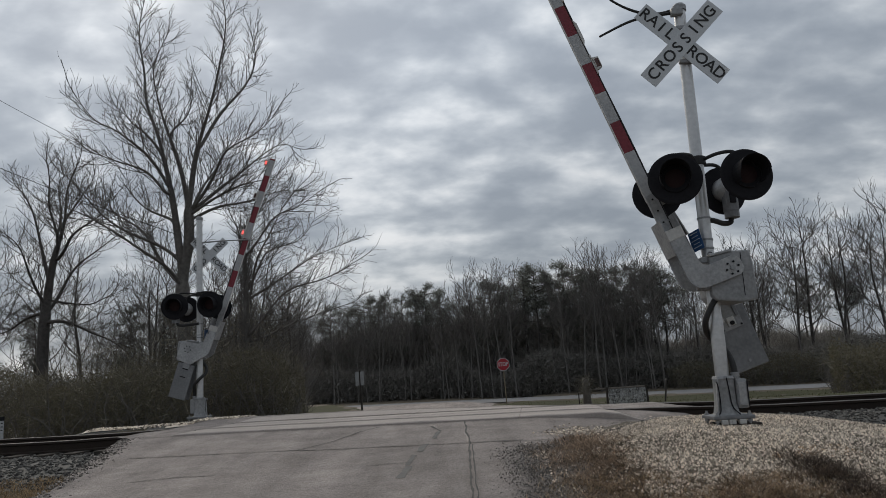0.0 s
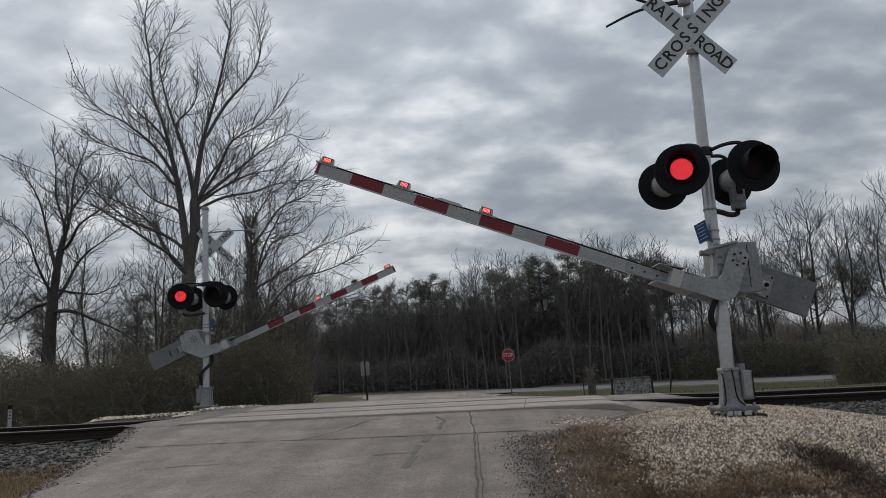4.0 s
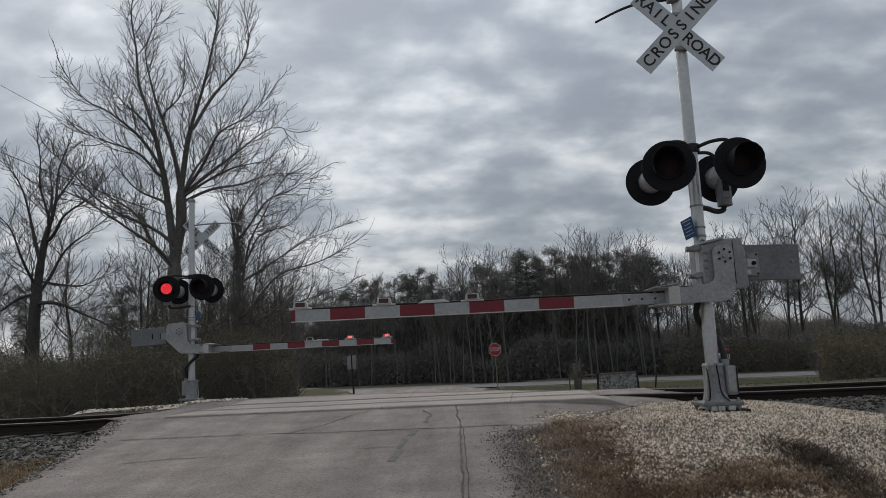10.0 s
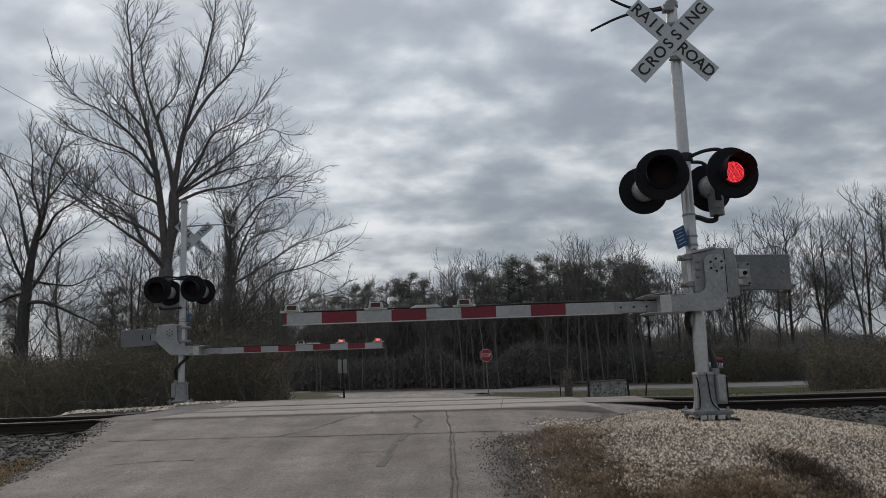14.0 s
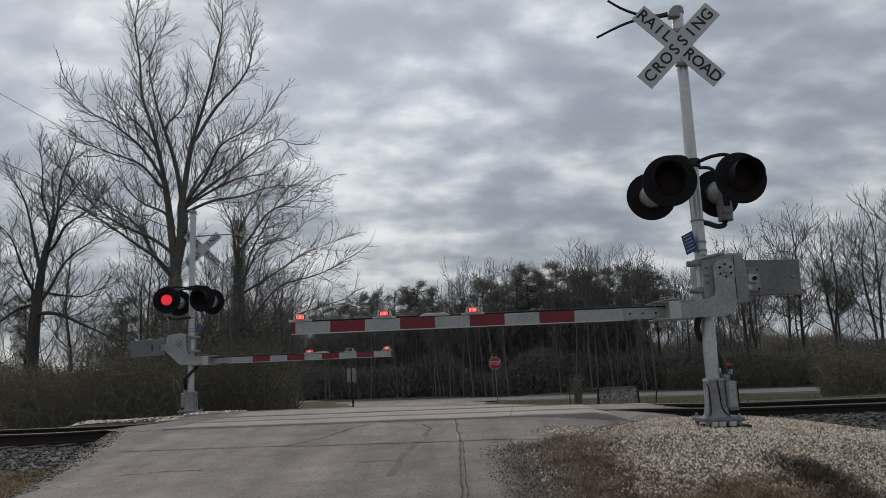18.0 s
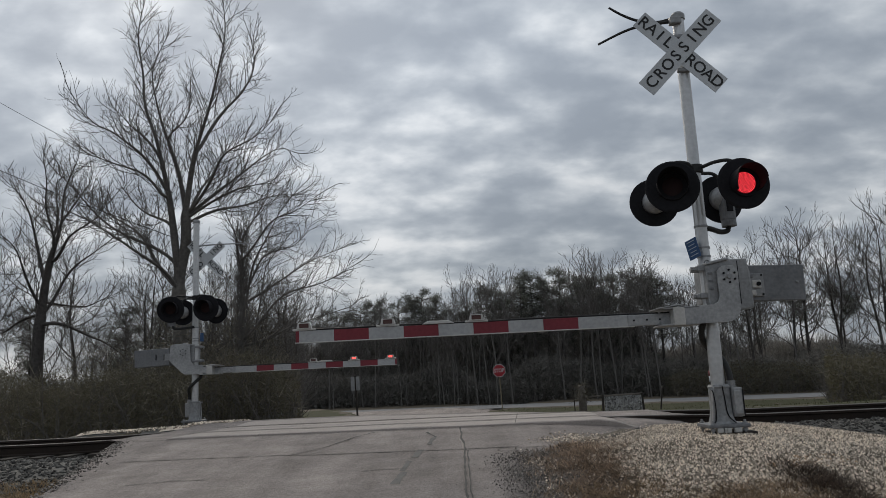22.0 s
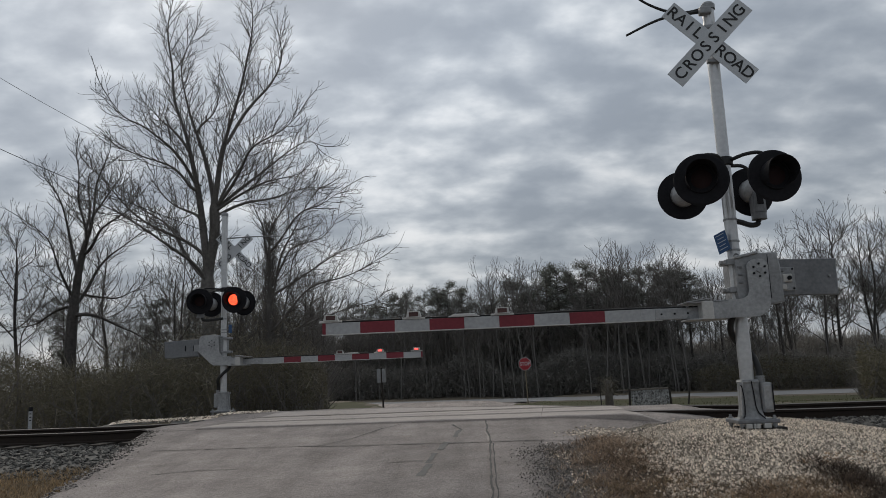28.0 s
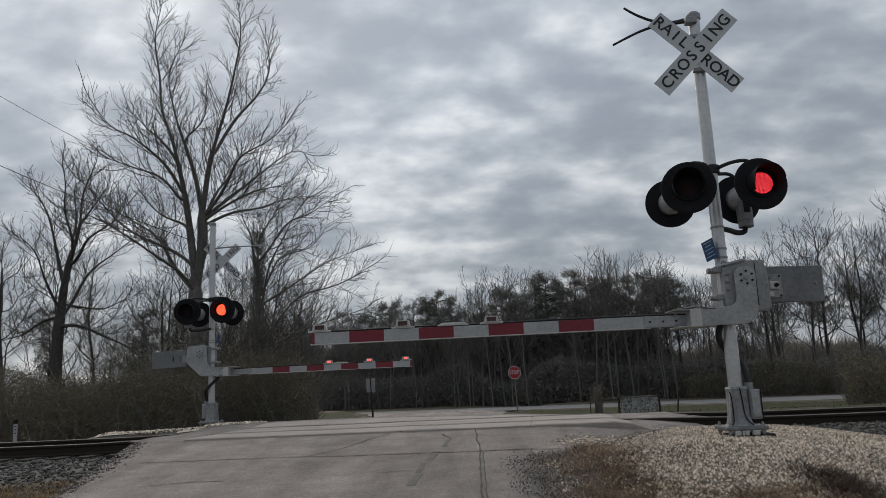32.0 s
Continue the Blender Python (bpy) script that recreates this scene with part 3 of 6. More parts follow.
def signal_lamp(parent, m, lit=None, case=False, hot=False):
    """A black round background with a hooded red lens and a grey housing behind; returns its LED plate."""
    back = Matrix.Rotation(radians(90), 4, "X")
    bm = lathe([(0.0, 0.012), (0.285, 0.012), (0.303, 0.004), (0.305, -0.012), (0.28, -0.012), (0.0, -0.006)], 40, back)
    bm2 = lathe([(0.165, 0.0), (0.165, 0.04), (0.152, 0.04), (0.152, 0.0)], 32, back, bm)
    lamp = part("signal_lamp", bm2, M_BLACK, parent, "hooded black signal lamp with a red lens", at=m, smooth=False)
    # hood: a long visor open below
    bm = bmesh.new()
    rings = []
    n = 20
    for r in (0.168, 0.176):
        for y in (-0.02, -0.25):
            ring = []
            for k in range(n + 1):
                a = radians(-38 + 256 * k / n)
                cut = 0.10 * max(0.0, -math.sin(a)) if y < -0.1 else 0.0
                ring.append(bm.verts.new((r * math.cos(a), y + cut * 1.6, r * math.sin(a))))
            rings.append(ring)
    inn0, inn1, out0, out1 = rings
    for k in range(n):
        bm.faces.new((inn0[k], inn0[k + 1], inn1[k + 1], inn1[k]))
        bm.faces.new((out0[k + 1], out0[k], out1[k], out1[k + 1]))
        bm.faces.new((inn1[k], inn1[k + 1], out1[k + 1], out1[k]))
    for k in (0, n):
        bm.faces.new((inn0[k], inn1[k], out1[k], out0[k]))
    part("hood", bm, M_BLACK, lamp)
    bm = lathe([(0.0, 0.022), (0.06, 0.02), (0.11, 0.013), (0.146, 0.0)], 32, back)
    part("lens", bm, M_LENS, lamp, "dark red lens", smooth=True)
    bm = lathe([(0.15, -0.012), (0.15, -0.09), (0.125, -0.16), (0.07, -0.21), (0.0, -0.22)], 28, back)
    part("housing", bm, M_ALU, lamp, "grey aluminium lamp housing", smooth=True)
    if case:
        bm = box(0.17, 0.13, 0.40, (0, 0.14, -0.13), 0.045)
        rod((0, 0.14, -0.38), (0, 0.14, -0.31), 0.088, sides=18, bm=bm)
        rod((0, 0.14, 0.05), (0, 0.14, 0.16), 0.05, sides=14, bm=bm)
        part("terminal_case", bm, M_WEIGHT, lamp, "grey terminal case behind the lamp")
        part("cover", box(0.08, 0.016, 0.17, (0, 0.207, -0.12), 0.035), M_BLACK, lamp, "dark oblong cover")
    led = None
    if lit is not None:
        bm = lathe([(0.0, 0.004), (0.09, 0.002), (0.128, -0.004), (0.128, -0.008)], 32, back)
        for f in bm.faces:
            f.material_index = 1
        for ring in range(9):
            r = 0.0145 * ring
            for k in range(max(1, 6 * ring)):
                a = 2 * math.pi * (k + 0.3 * ring) / max(1, 6 * ring)
                c = Vector((r * math.cos(a), -0.0055 + 0.03 * r, r * math.sin(a)))
                bm.faces.new([bm.verts.new(c + Vector((0.0045 * math.cos(b), 0, 0.0045 * math.sin(b)))) for b in (0, 1.05, 2.09, 3.14, 4.19, 5.24)])
        led = part("led_plate", bm, M_LEDHOT if hot else M_LED, lamp, "red LED array of the lamp", at=pose(0, LED_IN, 0))
        led.data.materials.append(M_HOTGLOW if hot else M_LEDGLOW)
    return led


LED_IN, LED_OUT = 0.03, -0.026


def crossbuck(parent, m, side):
    """Two crossed white blades with black lettering on the face towards -y (side 1) or +y (side -1)."""
    wide, long = 0.238, 1.30
    for name, turn, y in (("crossing_blade", 45, -0.006), ("railroad_blade", -45, 0.006)):
        outline = [(-long / 2, -wide / 2), (long / 2, -wide / 2), (long / 2, wide / 2), (-long / 2, wide / 2)]
        mm = m @ Matrix.Translation((0, y * side, 0)) @ Matrix.Rotation(radians(-turn), 4, "Y")
        blade = part(name, prism(outline, 0.008, bevel=0.0015), M_SIGN, parent, "white reflective blade with black letters", at=mm)
        up = Matrix.Rotation(radians(90), 4, "X") if side > 0 else Matrix.Rotation(radians(180), 4, "Z") @ Matrix.Rotation(radians(90), 4, "X")
        flip = 1 if side > 0 else -1
        lay = Matrix.Translation((0, -0.0052 * side, 0))
        wanted = "CROSSING" if (turn > 0) == (side > 0) else "RAIL  ROAD"
        if wanted == "CROSSING":
            for k, ch in enumerate(wanted):
                x = (k - 3.5) * 0.153
                words(ch, 0.20, M_INK, lay @ Matrix.Translation((x * flip, 0, 0)) @ up, "letter", blade)
        else:
            for k, ch in enumerate("RAIL"):
                words(ch, 0.20, M_INK, lay @ Matrix.Translation(((-0.575 + k * 0.13) * flip, 0, 0)) @ up, "letter", blade)
            for k, ch in enumerate("ROAD"):
                words(ch, 0.20, M_INK, lay @ Matrix.Translation(((0.165 + k * 0.137) * flip, 0, 0)) @ up, "letter", blade)


def crossing_signal(at, far):
    """A mast on a bolted casting with gate mechanism, lamps, crossbuck and a striped gate arm towards -x."""
    sig = thing("crossing_signal", at, "aluminium railroad crossing signal with gate, flashing lamps and crossbuck", "crossing signal", "railroad crossing signals")
    top = 4.82 if far else 5.1
    lamp_z = 2.66 if far else 2.805
    piv = Vector((0.23 if far else 0.19, -0.02, 1.67 if far else 1.765))
    # concrete foot, bolts and casting
    part("foundation", box(0.46, 0.40, 0.5, (0.09, 0.0, -0.225), 0.02), M_TIE, sig, "dark footing under the mast")
    part("base_plate", box(0.46, 0.44, 0.042, (0.01, 0, 0.092), 0.012), M_WEIGHT, sig)
    for x, w in ((-0.10, 0.07), (0.0, 0.05), (0.10, 0.08), (-0.04, 0.03)):
        part("levelling_block", box(w, 0.06, 0.055, (x, -0.19, 0.045), 0.012), M_CAST, sig, "pale levelling block under the base plate")
    for x in (-0.17, 0.19):
        for y in (-0.18, 0.18):
            bm = rod((x, y, 0.0), (x, y, 0.155), 0.014, sides=10)
            rod((x, y, 0.103), (x, y, 0.128), 0.028, sides=6, bm=bm)
            rod((x, y, 0.04), (x, y, 0.066), 0.028, sides=6, bm=bm)
            part("anchor_bolt", bm, M_GALV, sig)
    bm = bmesh.new()
    rings = []
    for z, a in ((0.10, 0.138), (0.13, 0.122), (0.20, 0.108), (0.26, 0.101), (0.50, 0.098), (0.52, 0.104), (0.545, 0.094)):
        ring = []
        for k in range(16):
            t = 2 * math.pi * k / 16
            c, s = math.cos(t), math.sin(t)
            sq = a / max(abs(c), abs(s)) * 0.55 + a * 0.52
            ring.append(bm.verts.new((c * sq, s * sq, z)))
        rings.append(ring)
    for p, q in zip(rings, rings[1:]):
        for k in range(16):
            bm.faces.new((p[k], p[(k + 1) % 16], q[(k + 1) % 16], q[k]))
    bm.faces.new(rings[-1])
    part("pedestal", bm, M_CASE, sig, "cast aluminium pedestal", smooth=False)
    hose_part("seam", [(0.005, -0.108, 0.53), (0.02, -0.112, 0.38), (0.028, -0.112, 0.26), (0.05, -0.125, 0.18), (0.10, -0.165, 0.12)], 0.0065, M_BLACK, sig, "dark seam down the pedestal")
    hose_part("earth_wire", [(-0.13, -0.10, 0.50), (-0.11, -0.12, 0.47), (-0.10, -0.125, 0.38), (-0.098, -0.13, 0.26), (-0.105, -0.13, 0.16), (-0.13, -0.14, 0.13)], 0.006, M_BLACK, sig, "thin black earth wire")
    part("cap_nut", rod((-0.125, -0.10, 0.485), (-0.125, -0.10, 0.525), 0.02, sides=8), M_GALV, sig)
    for x in (-0.112,):
        part("rib", box(0.020, 0.05, 0.40, (x, -0.09, 0.32), 0.006, turn=Matrix.Rotation(radians(4 if x < 0 else -4), 4, "Y")), M_ALU, sig)
    part("junction_box", box(0.125, 0.17, 0.33, (0.165, -0.05, 0.345), 0.028), M_GALV, sig, "grey junction box on the pedestal")
    part("box_lid", box(0.085, 0.02, 0.26, (0.158, -0.142, 0.345), 0.01), M_ALU, sig)
    part("lid_hinge", box(0.010, 0.04, 0.28, (0.222, -0.12, 0.345), 0.003), M_BLACK, sig)
    bm = rod((0.135, -0.03, 0.50), (0.135, -0.03, 0.585), 0.045, sides=14)
    for k in range(3):
        rod((0.135, -0.03, 0.515 + k * 0.025), (0.135, -0.03, 0.527 + k * 0.025), 0.052, sides=14, bm=bm)
    part("conduit_collar", bm, M_GALV, sig)
    hose_part("hose", [(0.135, -0.03, 0.575), (0.13, 0.0, 0.70), (0.10, 0.09, 0.84), (-0.03, 0.11, 0.97), (-0.125, 0.0, 1.08), (-0.135, -0.07, 1.20), (-0.07, -0.08, 1.33), (0.0, -0.07, 1.42)], 0.036, M_RUBBER, sig, "black cable hose")
    # mast
    bm = lathe([(0.078, 0.45), (0.078, 1.15), (0.0715, 1.25), (0.0705, top - 0.03), (0.0705, top - 0.03)], 28)
    part("mast", bm, M_MAST, sig, "round aluminium mast, dull and streaked", smooth=False)
    bm = lathe([(0.085, top - 0.06), (0.085, top), (0.06, top + 0.03), (0.0, top + 0.035)], 24)
    part("mast_cap", bm, M_GALV, sig)
    for z in (lamp_z - 0.42, lamp_z - 0.68, 2.02 if not far else 1.92):
        bm = lathe([(0.073, z), (0.079, z), (0.079, z + 0.022), (0.073, z + 0.022)], 24)
        part("band", bm, M_GALV, sig)
    # gate mechanism
    px, py, pz = piv
    deep, shift_y = (0.68, -0.09) if far else (1.0, 0.09)
    outline = [(px - 0.24, pz - 0.30 * deep), (px - 0.20, pz - 0.36 * deep), (px + 0.10, pz - 0.40 * deep), (px + 0.275, pz - 0.37 * deep), (px + 0.265, pz + 0.05), (px + 0.235, pz + 0.205), (px - 0.02, pz + 0.205), (px - 0.24, pz + 0.14)]
    mech = part("gate_mechanism", prism(outline, 0.46, Matrix.Translation((0, py + shift_y, 0)), 0.02), M_CASE, sig, "grey cast gate mechanism case")
    part("case_lid", box(0.26, 0.33, 0.03, (px - 0.11, py, pz + 0.185), 0.01, turn=Matrix.Rotation(radians(-11), 4, "Y")), M_ALU, mech)
    bm = rod((px + 0.02, py - 0.13, pz + 0.2), (px + 0.02, py - 0.13, pz + 0.25), 0.012, sides=8)
    part("lid_stop", bm, M_GALV, mech)
    part("side_seam", box(0.007, 0.47, 0.5 * deep, (px + 0.125, py + shift_y, pz - 0.07), 0.002), M_BLACK, mech, "dark seam of the case")
    v, f = [], []
    add_tube(v, f, [Vector((px - 0.19 + 0.03 * math.cos(a), py - 0.06, pz + 0.185 + 0.03 * math.sin(a))) for a in [math.pi * k / 8 for k in range(9)]], [0.007] * 9, 6)
    part("lifting_eye", mesh_of("lifting_eye", v, f, M_GALV, True), M_GALV, mech)
    for k in range(3):
        part("case_latch", box(0.05, 0.02, 0.025, (px - 0.2, py - 0.145, pz + 0.05 - 0.09 * k), 0.004), M_WEIGHT, mech)
    for z in (pz + 0.12, pz - 0.20):
        bm = box(0.30, 0.05, 0.05, (0.0, 0.09, z), 0.012)
        box(0.05, 0.22, 0.05, (-0.13, 0.0, z), 0.012, bm)
        box(0.16, 0.05, 0.07, (-0.05, -0.095, z), 0.012, bm)
        part("mast_clamp", bm, M_GALV, mech)
    for z in (pz + 0.12, pz - 0.20):
        part("clamp_nut", rod((-0.19, -0.05, z), (-0.12, -0.05, z), 0.026, sides=6), M_GALV, mech)
    # the moving gate arm, turning about the mechanism's shaft
    plate_outline = [(-0.135, 0.06), (-0.10, 0.105), (-0.05, 0.125), (0.045, 0.125), (0.09, 0.09), (0.105, 0.04), (0.095, -0.366), (0.06, -0.46), (-0.02, -0.515), (-0.10, -0.525), (-0.555, -0.527), (-0.555, -0.327), (-0.21, -0.315), (-0.155, -0.285), (-0.135, -0.235)]
    if far:
        plate_outline = [(-0.155, 0.16), (-0.12, 0.2), (0.26, 0.19), (0.30, 0.15), (0.32, -0.18), (0.02, -0.47), (-0.045, -0.51), (-0.465, -0.52), (-0.465, -0.31), (-0.27, -0.31), (-0.18, -0.2)]
    bm = prism(plate_outline, 0.02, Matrix.Translation((0, -0.185, 0)), 0.003)
    prism(plate_outline, 0.02, Matrix.Translation((0, 0.185, 0)), 0.003, bm)
    rod((0, -0.2, 0), (0, 0.2, 0), 0.03, sides=14, bm=bm)
    arm = part("gate_arm", bm, M_ALU, sig, "gate arm bracket of grey plate", at=pose(px, py, pz))
    for side in (-1, 1):
        y = side * 0.2
        bm = rod((0, y - 0.012 * side, 0), (0, y + 0.014 * side, 0), 0.032, sides=6)
        part("shaft_nut", bm, M_GALV, arm)
        for k in range(6):
            a = radians(30 + 60 * k)
            x, z = 0.072 * math.cos(a), 0.072 * math.sin(a)
            part("plate_bolt", rod((x, y - 0.006 * side, z), (x, y + 0.008 * side, z), 0.013, sides=6), M_BLACK, arm)
        # counterweight plates
        if far:
            part("counterweight", box(0.82, 0.035, 0.40, (0.74, side * 0.14, -0.09), 0.012, turn=Matrix.Rotation(radians(2), 4, "Y")), M_WEIGHT, arm, "grey steel counterweight plate")
            part("weight_link", box(0.36, 0.02, 0.16, (0.26, side * 0.165, -0.09), 0.006), M_GALV, arm)
            for x in (0.45, 0.64):
                part("link_bolt", rod((x, side * 0.160, -0.15), (x, side * 0.164, -0.02), 0.012, sides=6), M_BLACK, arm)
    if not far:
        # the near gate carries its weight behind the case
        part("counterweight", box(0.78, 0.06, 0.45, (0.83, 0.60, -0.02), 0.012, turn=Matrix.Rotation(radians(1.5), 4, "Y")), M_WEIGHT, arm, "grey steel counterweight plate")
        part("weight_shaft", rod((0, 0.1, 0), (0, 0.56, 0), 0.05, sides=16), M_GALV, arm)
        part("weight_link", box(0.62, 0.03, 0.20, (0.26, 0.545, -0.02), 0.02), M_GALV, arm)
        part("link_pad", box(0.25, 0.02, 0.29, (0.575, 0.556, -0.04), 0.006), M_GALV, arm, "bolted steel pad of the weight link")
        part("link_lug", box(0.11, 0.03, 0.10, (0.60, 0.535, -0.03), 0.03), M_CAST, arm)
        part("lug_pin", rod((0.62, 0.50, -0.03), (0.62, 0.54, -0.03), 0.026, sides=12), M_BLACK, arm)
        for dx in (-0.1, 0.1):
            for dz in (-0.12, 0.12):
                part("pad_bolt", rod((0.575 + dx, 0.535, -0.04 + dz), (0.575 + dx, 0.548, -0.04 + dz), 0.013, sides=6), M_BLACK, arm)
        part("link_channel", box(0.20, 0.03, 0.05, (0.46, 0.525, 0.07), 0.008), M_WEIGHT, arm)
        part("link_channel", box(0.24, 0.03, 0.06, (0.46, 0.525, -0.14), 0.008), M_CAST, arm)
        part("link_bolt", rod((1.12, 0.55, -0.02), (1.12, 0.58, -0.02), 0.018, sides=6), M_CASE, arm)
    for z in (-0.335, -0.525):
        part("fork", box(0.44, 0.39, 0.016, (-0.60, 0, z), 0.004), M_ALU, arm)
    part("end_block", box(0.13, 0.40, 0.205, (-0.615, 0, -0.43), 0.006), M_CAST, arm, "pale end block of the arm bracket")
    part("fork_lip", box(0.30, 0.42, 0.012, (-0.70, 0, -0.312), 0.003, turn=Matrix.Rotation(radians(-7), 4, "Y")), M_ALU, arm)
    for dz in (-0.06, 0.06):
        part("fork_bolt", rod((-0.80, -0.03, -0.43 + dz), (-0.80, -0.055, -0.43 + dz), 0.014, sides=6), M_GALV, arm)
    part("fork_block", box(0.12, 0.37, 0.15, (-0.50, 0, -0.43), 0.01), M_ALU, arm)
    y0, zc = -0.02, -0.445
    part("arm_root", box(0.62, 0.05, 0.13, (-0.86, y0, zc), 0.008), M_ALU, arm, "bare aluminium arm channel")
    for x in (-0.80, -0.95, -1.10):
        part("root_bolt", rod((x, y0 - 0.024, zc), (x, y0 - 0.034, zc), 0.012, sides=6), M_BLACK, arm)
    x1 = ARM_TIP_FAR if far else ARM_TIP
    tip = x1
    root = -1.10
    # stripes from the tip inwards: a short red end, then white and red by turns
    cuts = [-tip + 0.0]
    x = -tip + 0.04
    cuts.append(x)
    while x + STRIPE < root:
        x += STRIPE
        cuts.append(x)
    cuts.append(root)
    for k, (a, b) in enumerate(zip(cuts, cuts[1:])):
        mid = (a + b) / 2
        h = 0.136
        red = k % 2 == 0 and k < 9
        bm = box(b - a, 0.032, h, (mid, y0, zc), 0.003)
        part("arm_stripe", bm, M_RED if red else M_WHITE, arm, "red reflective stripe" if red else "dirty white reflective stripe")
    bm = box(tip + root + 0.02, 0.036, 0.012, ((-tip + root) / 2, y0, zc - 0.068), 0.003)
    part("arm_edge", bm, M_CAST, arm)
    # gate lights on the top edge
    tips = []
    lights = (0.10, 0.13 + STRIPE * 2.33, 0.16 + STRIPE * 4.8) if not far else (0.14, 1.0, 1.95)
    for k, off in enumerate(lights):
        x, z = -tip + off, zc + 0.075
        bm = prism([(x - 0.09, z + 0.012), (x + 0.09, z + 0.012), (x + 0.072, z + 0.088), (x - 0.072, z + 0.088)], 0.06, Matrix.Translation((0, y0, 0)), 0.006)
        box(0.27, 0.05, 0.022, (x, y0, z + 0.008), 0.006, bm)
        for fy in (-1, 1):
            for dz in (0.022, 0.082):
                box(0.128, 0.014, 0.008, (x, y0 + 0.037 * fy, z + dz), 0.0, bm)
        part("gate_light", bm, M_CAST, arm, "small red gate light on the arm")
        part("unlit_lens", box(0.112, 0.066, 0.056, (x, y0, z + 0.052), 0.006), M_TIPOFF, arm, "dull red lens of the gate light")
        tips.append((arm, x, y0, z + 0.052))
    x = -tip + 0.16 + STRIPE * 3.7
    part("cable_guard", prism([(x - 0.19, 0.0), (x + 0.19, 0.0), (x + 0.12, 0.035), (x - 0.12, 0.035)], 0.06, Matrix.Translation((0, y0, zc + 0.075)), 0.006), M_CAST, arm)
    hose_part("arm_cable", [(-tip + 0.1, y0 - 0.01, zc + 0.082), (-tip + 0.6, y0, zc + 0.079), (-tip + 1.2, y0, zc + 0.084), (-tip + 2.2, y0, zc + 0.078), (-tip + 3.0, y0, zc + 0.084), (-0.9, y0, zc + 0.075), (-0.5, y0 - 0.03, zc + 0.06)], 0.011, M_RUBBER, arm, "black cable along the arm")
    # lamps on a double cross-arm
    bm = lathe([(0.075, lamp_z + 0.24), (0.10, lamp_z + 0.25), (0.10, lamp_z + 0.34), (0.075, lamp_z + 0.35)], 20)
    part("lamp_hub", bm, M_RUBBER, sig, "dark lamp hub on the mast")
    leds = []
    spread = 0.41
    shift = 0.04 if far else 0.0
    for fy in (-1, 1):
        y = 0.40 * fy
        for sx_ in (-1, 1):
            x = shift + spread * sx_
            hose_part("lamp_arm", [(0.06 * sx_, 0.06 * fy, lamp_z + 0.30), (0.16 * sx_ + shift, y * 0.6, lamp_z + 0.31), (x - 0.10 * sx_, y - 0.11 * fy, lamp_z + 0.31), (x - 0.02 * sx_, y - 0.11 * fy, lamp_z + 0.24), (x, y - 0.11 * fy, lamp_z + 0.12)], 0.022, M_RUBBER, sig)
            yaw = (-15 if sx_ < 0 else 3) if fy < 0 else 180 + (-3 if sx_ < 0 else 10)
            seen = (fy < 0) != far
            m = pose(x, y, lamp_z, -2 if fy < 0 else 2, 0, yaw)
            led = signal_lamp(sig, m, True if seen else None, fy > 0 and sx_ > 0, far and sx_ < 0)
            if led:
                leds.append((led, x))
    # bent bracket below the rear lamp
    hose_part("rear_lamp_bracket", [(0.0, 0.07, lamp_z - 0.40), (0.16, 0.12, lamp_z - 0.42), (0.32, 0.24, lamp_z - 0.44), (0.42, 0.27, lamp_z - 0.42), (0.43, 0.27, lamp_z - 0.34)], 0.032, M_RUBBER, sig)
    # crossbuck
    zx = 3.90 if far else 4.56
    crossbuck(sig, pose(-0.20 if far else -0.06, -0.13, zx, 0, 0, 12 if far else 0) @ Matrix.Scale(0.82 if far else 1.0, 4), -1 if far else 1)
    for z in (zx - 0.22, zx + 0.22):
        part("sign_clamp", box(0.19, 0.06, 0.05, (-0.01, -0.085, z), 0.012), M_GALV, sig)
    # notice plate
    nz = 2.12
    nt = part("notice_plate", box(0.17 if not far else 0.12, 0.006, 0.24 if not far else 0.20, (0, 0, 0), 0.002), M_BLUE, sig, "small blue notice plate with white print", at=pose(-0.15, -0.09, nz, 0, -14, -58) if not far else pose(-0.13, -0.06, nz - 0.1, 0, 0, 70))
    for k in range(5):
        part("print_line", box(0.12 - 0.03 * (k % 2), 0.003, 0.008, (0, -0.0045, 0.09 - k * 0.042), 0.0), M_BAR, nt)
    # two bent conduits at the head of the mast
    if not far:
        hose_part("bent_conduit", [(-0.04, -0.02, top - 0.08), (-0.25, -0.02, top - 0.10), (-0.50, 0.0, top - 0.12), (-0.72, 0.0, top - 0.19), (-1.02, 0.0, top - 0.33)], (0.022, 0.014), M_RUBBER, sig, "dark bent conduit")
        hose_part("bent_conduit", [(-0.04, 0.03, top - 0.02), (-0.25, 0.03, top - 0.06), (-0.48, 0.03, top - 0.03), (-0.68, 0.03, top + 0.06), (-0.84, 0.03, top + 0.17)], (0.022, 0.014), M_RUBBER, sig, "dark bent conduit")
        part("conduit_box", box(0.14, 0.10, 0.09, (-0.06, -0.06, top - 0.10), 0.015), M_GALV, sig)
    else:
        hose_part("bent_conduit", [(-0.02, 0.0, top - 0.62), (-0.4, 0.0, top - 0.60), (-0.9, 0.0, top - 0.60), (-1.5, 0.0, top - 0.62)], (0.02, 0.012), M_GALV, sig, "thin grey conduit")
    return sig, arm, tips, leds, piv


ARM_TIP, ARM_TIP_FAR = 5.03, 4.95
NEAR_AT = pose(3.03, 8.75, 0.0)
FAR_AT = pose(-6.03, 17.6, 0.0, 0, 0, 180)
near_gate = crossing_signal(NEAR_AT, False)
far_gate = crossing_signal(FAR_AT, True)


